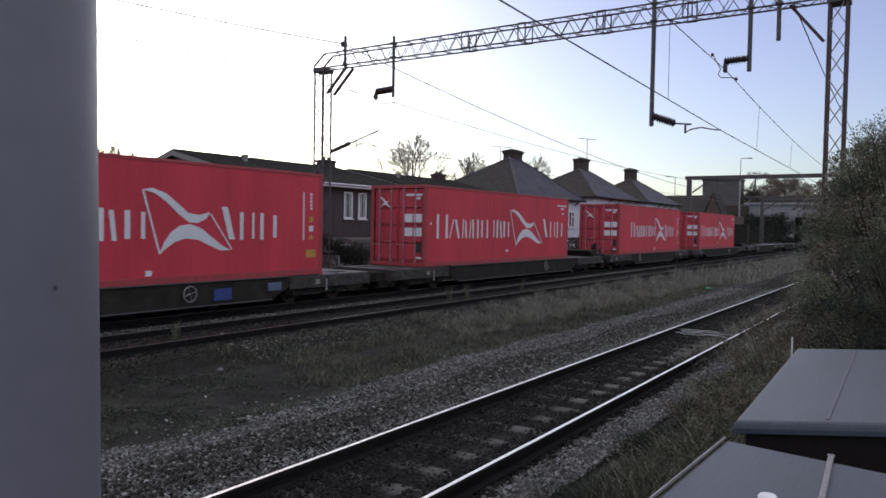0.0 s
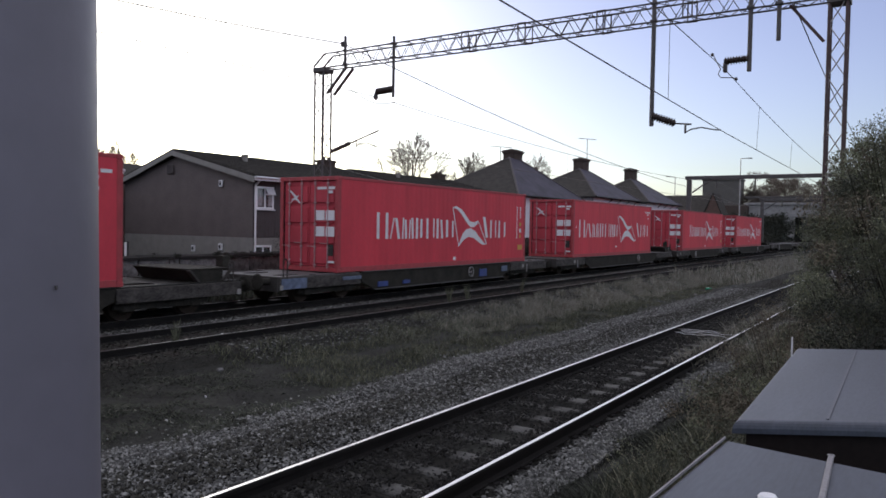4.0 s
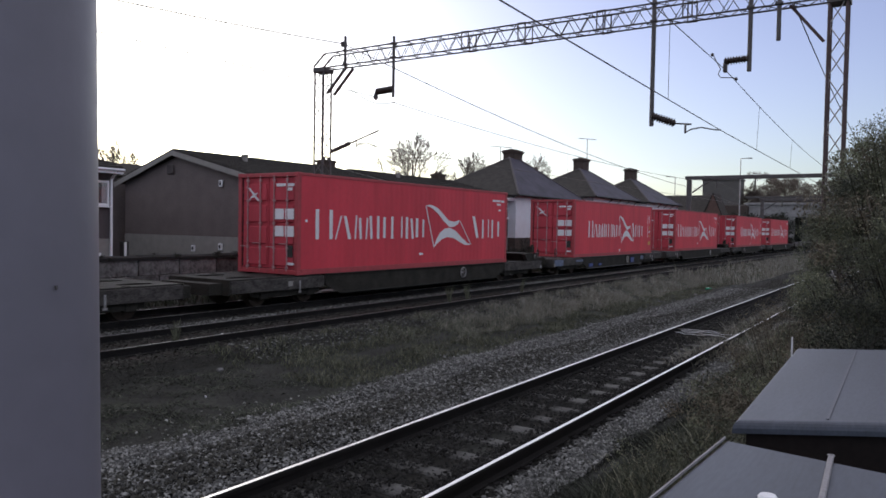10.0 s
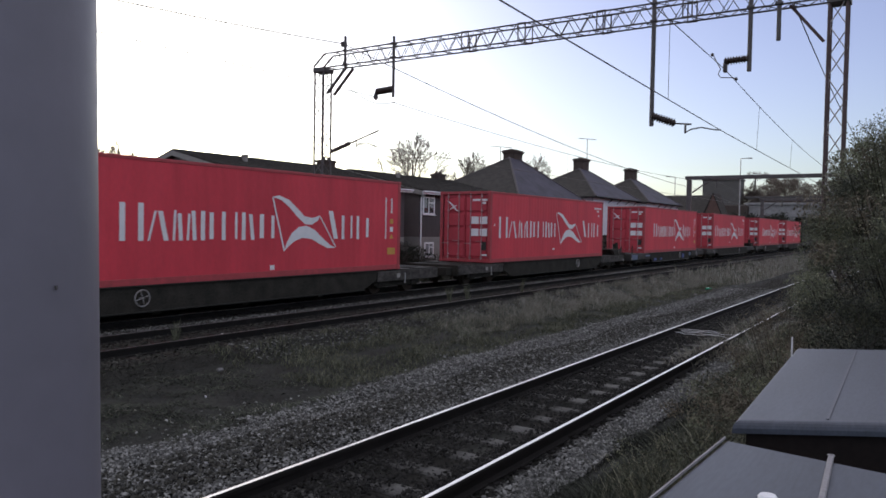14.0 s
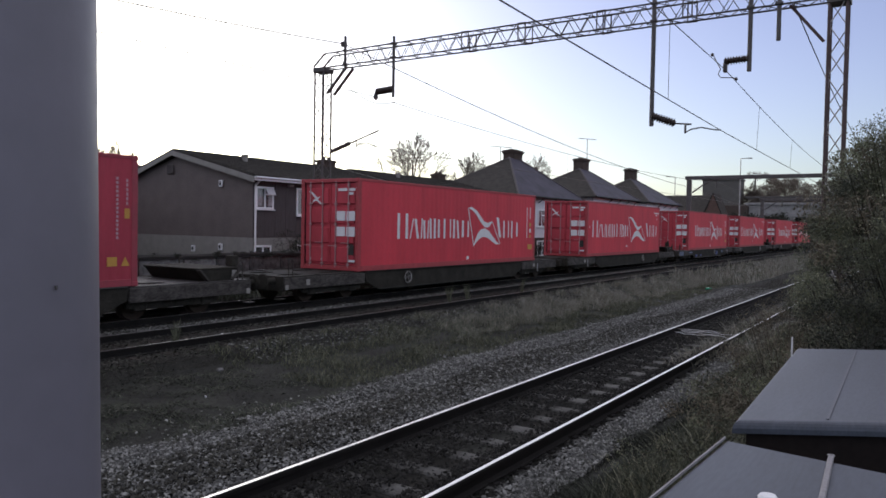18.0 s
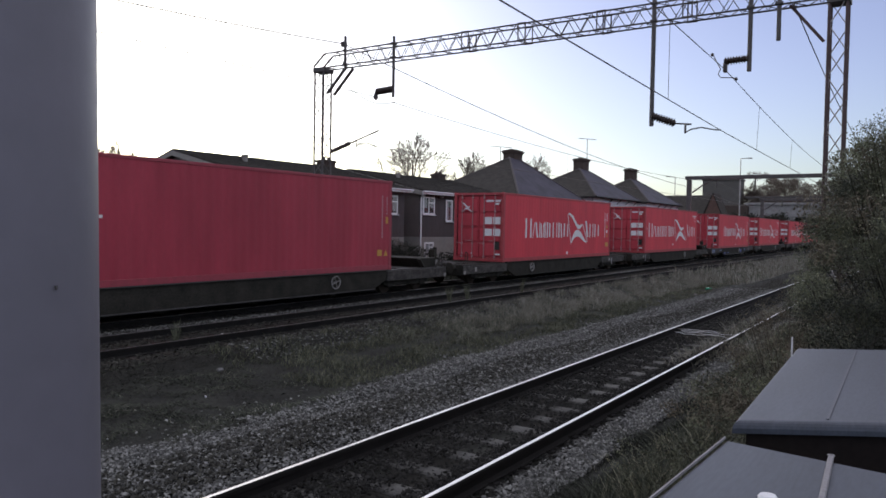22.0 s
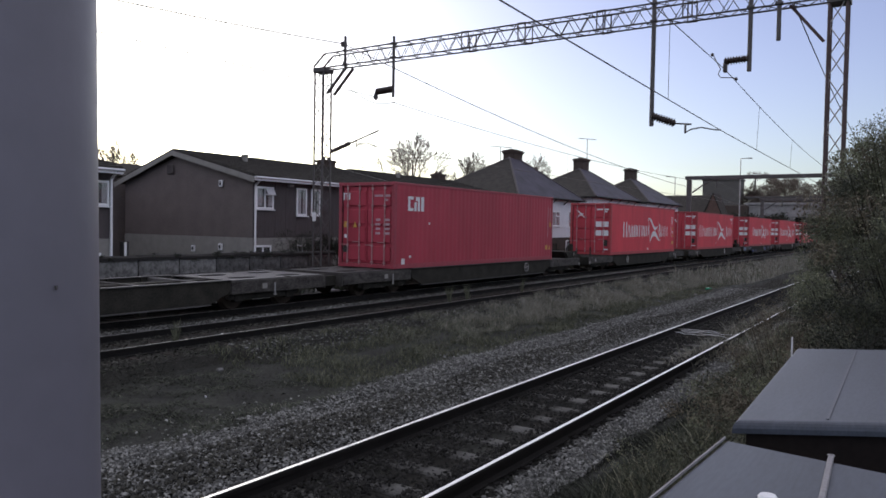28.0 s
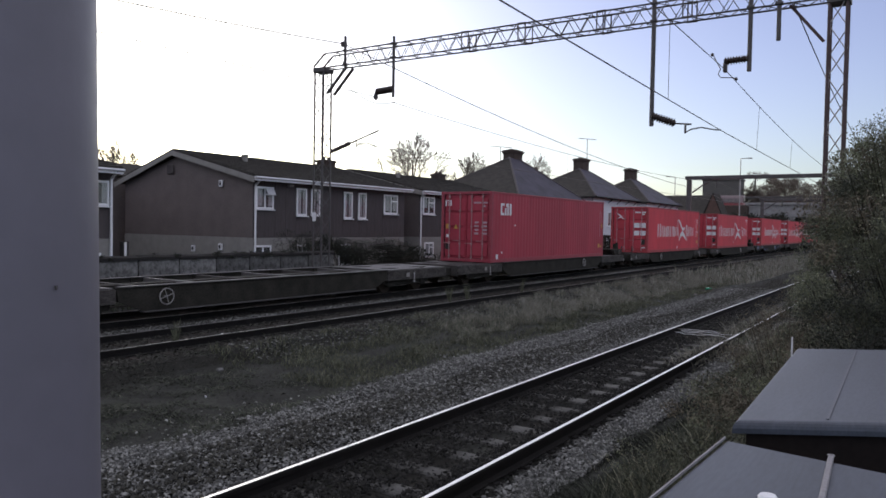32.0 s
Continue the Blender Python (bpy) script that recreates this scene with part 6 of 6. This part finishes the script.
# ---- grass and weeds ----
def blades(name, material, label, n, place, height, width, seed, lean=0.35):
    """Bent tapering blades: two quads each."""
    g = np.random.default_rng(seed)
    p, hs = place(g, n)
    n = len(p)
    h = height * hs * g.uniform(0.5, 1.25, n)
    a = g.uniform(0, 2 * np.pi, n)
    side = np.stack([np.cos(a), np.sin(a), np.zeros(n)], axis=1)
    bend = g.normal(0, lean, (n, 3))
    bend[:, 2] = 0
    w = (width * g.uniform(0.6, 1.4, n))[:, None]
    up = np.array([0, 0, 1.0])
    m1 = p + up * (h * 0.55)[:, None] + bend * (h * 0.35)[:, None]
    m2 = p + up * (h * 0.95)[:, None] + bend * h[:, None]
    v = np.stack([p - side * w, p + side * w, m1 + side * w * 0.7, m1 - side * w * 0.7, m2 + side * w * 0.15, m2 - side * w * 0.15], axis=1).reshape(-1, 3)
    k = 6 * np.arange(n)[:, None]
    f = np.concatenate([k + np.array([[0, 1, 2, 3]]), k + np.array([[3, 2, 4, 5]])])
    soup(name, v, f, material, label, "grass")


def patch(x0, x1, y0, y1, rise_x=-50.0, power=1.0, thr=0.0):
    def place(g, n):
        x = x0 + (x1 - x0) * g.uniform(0, 1, n * 2) ** power
        y = g.uniform(y0, y1, n * 2)
        dens = np.array([noise.noise(Vector((a * 0.9, b * 1.1, 3.0))) for a, b in zip(x, y)])
        keep = dens > thr + g.normal(0, 0.08, n * 2)
        x, y, dens = x[keep][:n], y[keep][:n], dens[keep][:n]
        z = np.array([surface_z(a, b) for a, b in zip(x, y)]) - 0.02
        return np.stack([x, y, z], axis=1), np.clip(0.75 + dens * 1.2, 0.4, 1.6) * np.clip((x - rise_x) / 7, 0.3, 1.0)
    return place


blades("dry_grass", "drygrass", "tall pale dry grass between the tracks", 17000, patch(13.5, 42, 8.9, 11.2, 12.5, thr=0.02), 0.34, 0.005, 21, 0.5)
blades("dry_grass", "drygrass", "dry grass along the distant verge", 12000, patch(38, 120, 7.2, 11.2, thr=-0.3), 0.45, 0.016, 27)
blades("green_grass", "greengrass", "dull green grass between the tracks", 34000, patch(9, 60, 7.8, 11.3, power=1.1, thr=-0.35), 0.17, 0.007, 22, 0.6)
blades("low_weeds", "moss", "low mossy weeds on the dark ground", 90000, patch(2.5, 26, 7.2, 11.6, power=1.35, thr=-0.55), 0.06, 0.007, 23, 1.7)
blades("dead_litter", "drygrass", "flattened dead stalks on the dark ground", 3500, patch(2.5, 28, 7.4, 11.2, power=1.2, thr=0.0), 0.05, 0.004, 28, 1.8)
blades("dead_litter", "drygrass", "small pale tufts on the dark verge", 4000, patch(4.5, 17, 7.7, 11.0, thr=0.2), 0.07, 0.004, 31, 0.9)
blades("bank_grass", "moss", "rank grass on the bank beside the near rail", 18000, patch(4.0, 19, 0.7, 2.4, power=0.85, thr=-0.2), 0.20, 0.006, 24, 0.6)
blades("bank_grass", "drygrass", "dry stalks on the bank beside the near rail", 9000, patch(6.0, 19, 0.8, 2.3, 5.0, power=0.85, thr=-0.1), 0.26, 0.0035, 25, 0.6)
blades("bank_grass", "leafdark", "dark low weeds between ballast and bank", 20000, patch(4.5, 13, 2.2, 2.95, power=0.85, thr=-0.6), 0.11, 0.004, 44, 1.1)
blades("bank_grass", "greengrass", "tangled green grass on the bank above the rail", 22000, patch(3.6, 16, 0.75, 2.05, power=0.8, thr=-0.15), 0.15, 0.0032, 41, 0.8)
blades("bank_grass", "straw", "long straw stalks leaning over the bank", 4200, patch(5.0, 15, 0.8, 2.2, power=0.8, thr=-0.05), 0.22, 0.0024, 42, 0.8)
blades("bank_grass", "greengrass", "rough grass creeping towards the near rail", 12000, patch(9.5, 18, 2.0, 3.1, 8.5, thr=-0.3), 0.2, 0.005, 43, 0.7)
blades("bank_grass", "drygrass", "dry grass creeping over the near rail", 9000, patch(13.5, 34, 2.3, 4.0, thr=-0.25), 0.36, 0.007, 26, 0.6)
blades("wall_weeds", "moss", "dark weeds along the foot of the wall", 8000, patch(4, 46, 18.2, 19.8, thr=-0.6), 0.5, 0.014, 29, 0.5)
for wx, wy, wh, seed in ((8.95, 12.05, 0.5, 1), (19.2, 12.4, 0.55, 2), (19.9, 12.2, 0.6, 3), (23.9, 12.3, 0.6, 4)):
    wd = thing("track_weed", "wispy grey weed growing between the rails", "weed", (wx, wy, -0.1), group="weeds on the middle track")
    s = Shape()
    random.seed(seed)
    for i in range(26):
        a, l = random.uniform(0, 6.28), random.uniform(0.03, 0.16)
        hgt = wh * random.uniform(0.5, 1.15)
        s.bar((0, 0, 0), (l * math.cos(a) * 0.5, l * math.sin(a) * 0.5, hgt * 0.6), 0.006, 3, 0.005, cap=False).bar((l * math.cos(a) * 0.5, l * math.sin(a) * 0.5, hgt * 0.6), (l * math.cos(a), l * math.sin(a), hgt), 0.008, 3, 0.003, cap=False)
    tagged(part("foliage", s, "greengrass", wd), kind="stuff")


# ---- movement: the train slows down as it draws away ----
TRAVEL = [(0, -79.14), (1, -75.77), (2, -72.53), (3, -69.38), (4, -66.31), (5, -63.28), (6, -60.31), (7, -57.37), (8, -54.48), (9, -51.63), (10, -48.82), (11, -46.05), (12, -43.33), (13, -40.65), (14, -38.03), (15, -35.45), (16, -32.92), (17, -30.44), (18, -28.01), (19, -25.63), (20, -23.29), (21, -21.0), (22, -18.75), (23, -16.55), (24, -14.40), (25, -12.31), (26, -10.28), (27, -8.32), (28, -6.43), (29, -4.65), (30, -2.97), (31, -1.41), (32, 0.0)]


BUS_SPEED = 6.9


def motions():
    walk(bus, [(t, pose(156.2, 31.07 + BUS_SPEED * (32 - t), 6.55, 0, 0, 90)) for t in (0, 8, 16, 24, 28, 30, 31, 32)])
    for c, s0 in container_things:
        walk(c, [(t, Matrix.Translation((s0 + s, D, ZB))) for t, s in TRAVEL])
    times = [i / 5 for i in range(161)]
    spin = [math.degrees(float(np.interp(t, [q[0] for q in TRAVEL], [q[1] for q in TRAVEL])) / 0.345) for t in times]
    for w, s0, wheels in wagon_things:
        walk(w, [(t, Matrix.Translation((s0 + s, D + CW / 2, ZT))) for t, s in TRAVEL])
        for o, x in wheels:
            rows, last = [], None
            for t, a in zip(times, spin):
                if last is not None and abs(a - last[1]) >= 88:
                    rows.append(((t + last[0]) / 2, Matrix.Translation((x, 0, 0.345)) @ Matrix.Rotation(radians((a + last[1]) / 2), 4, "Y")))
                rows.append((t, Matrix.Translation((x, 0, 0.345)) @ Matrix.Rotation(radians(a), 4, "Y")))
                last = (t, a)
            walk(o, rows)


motions()
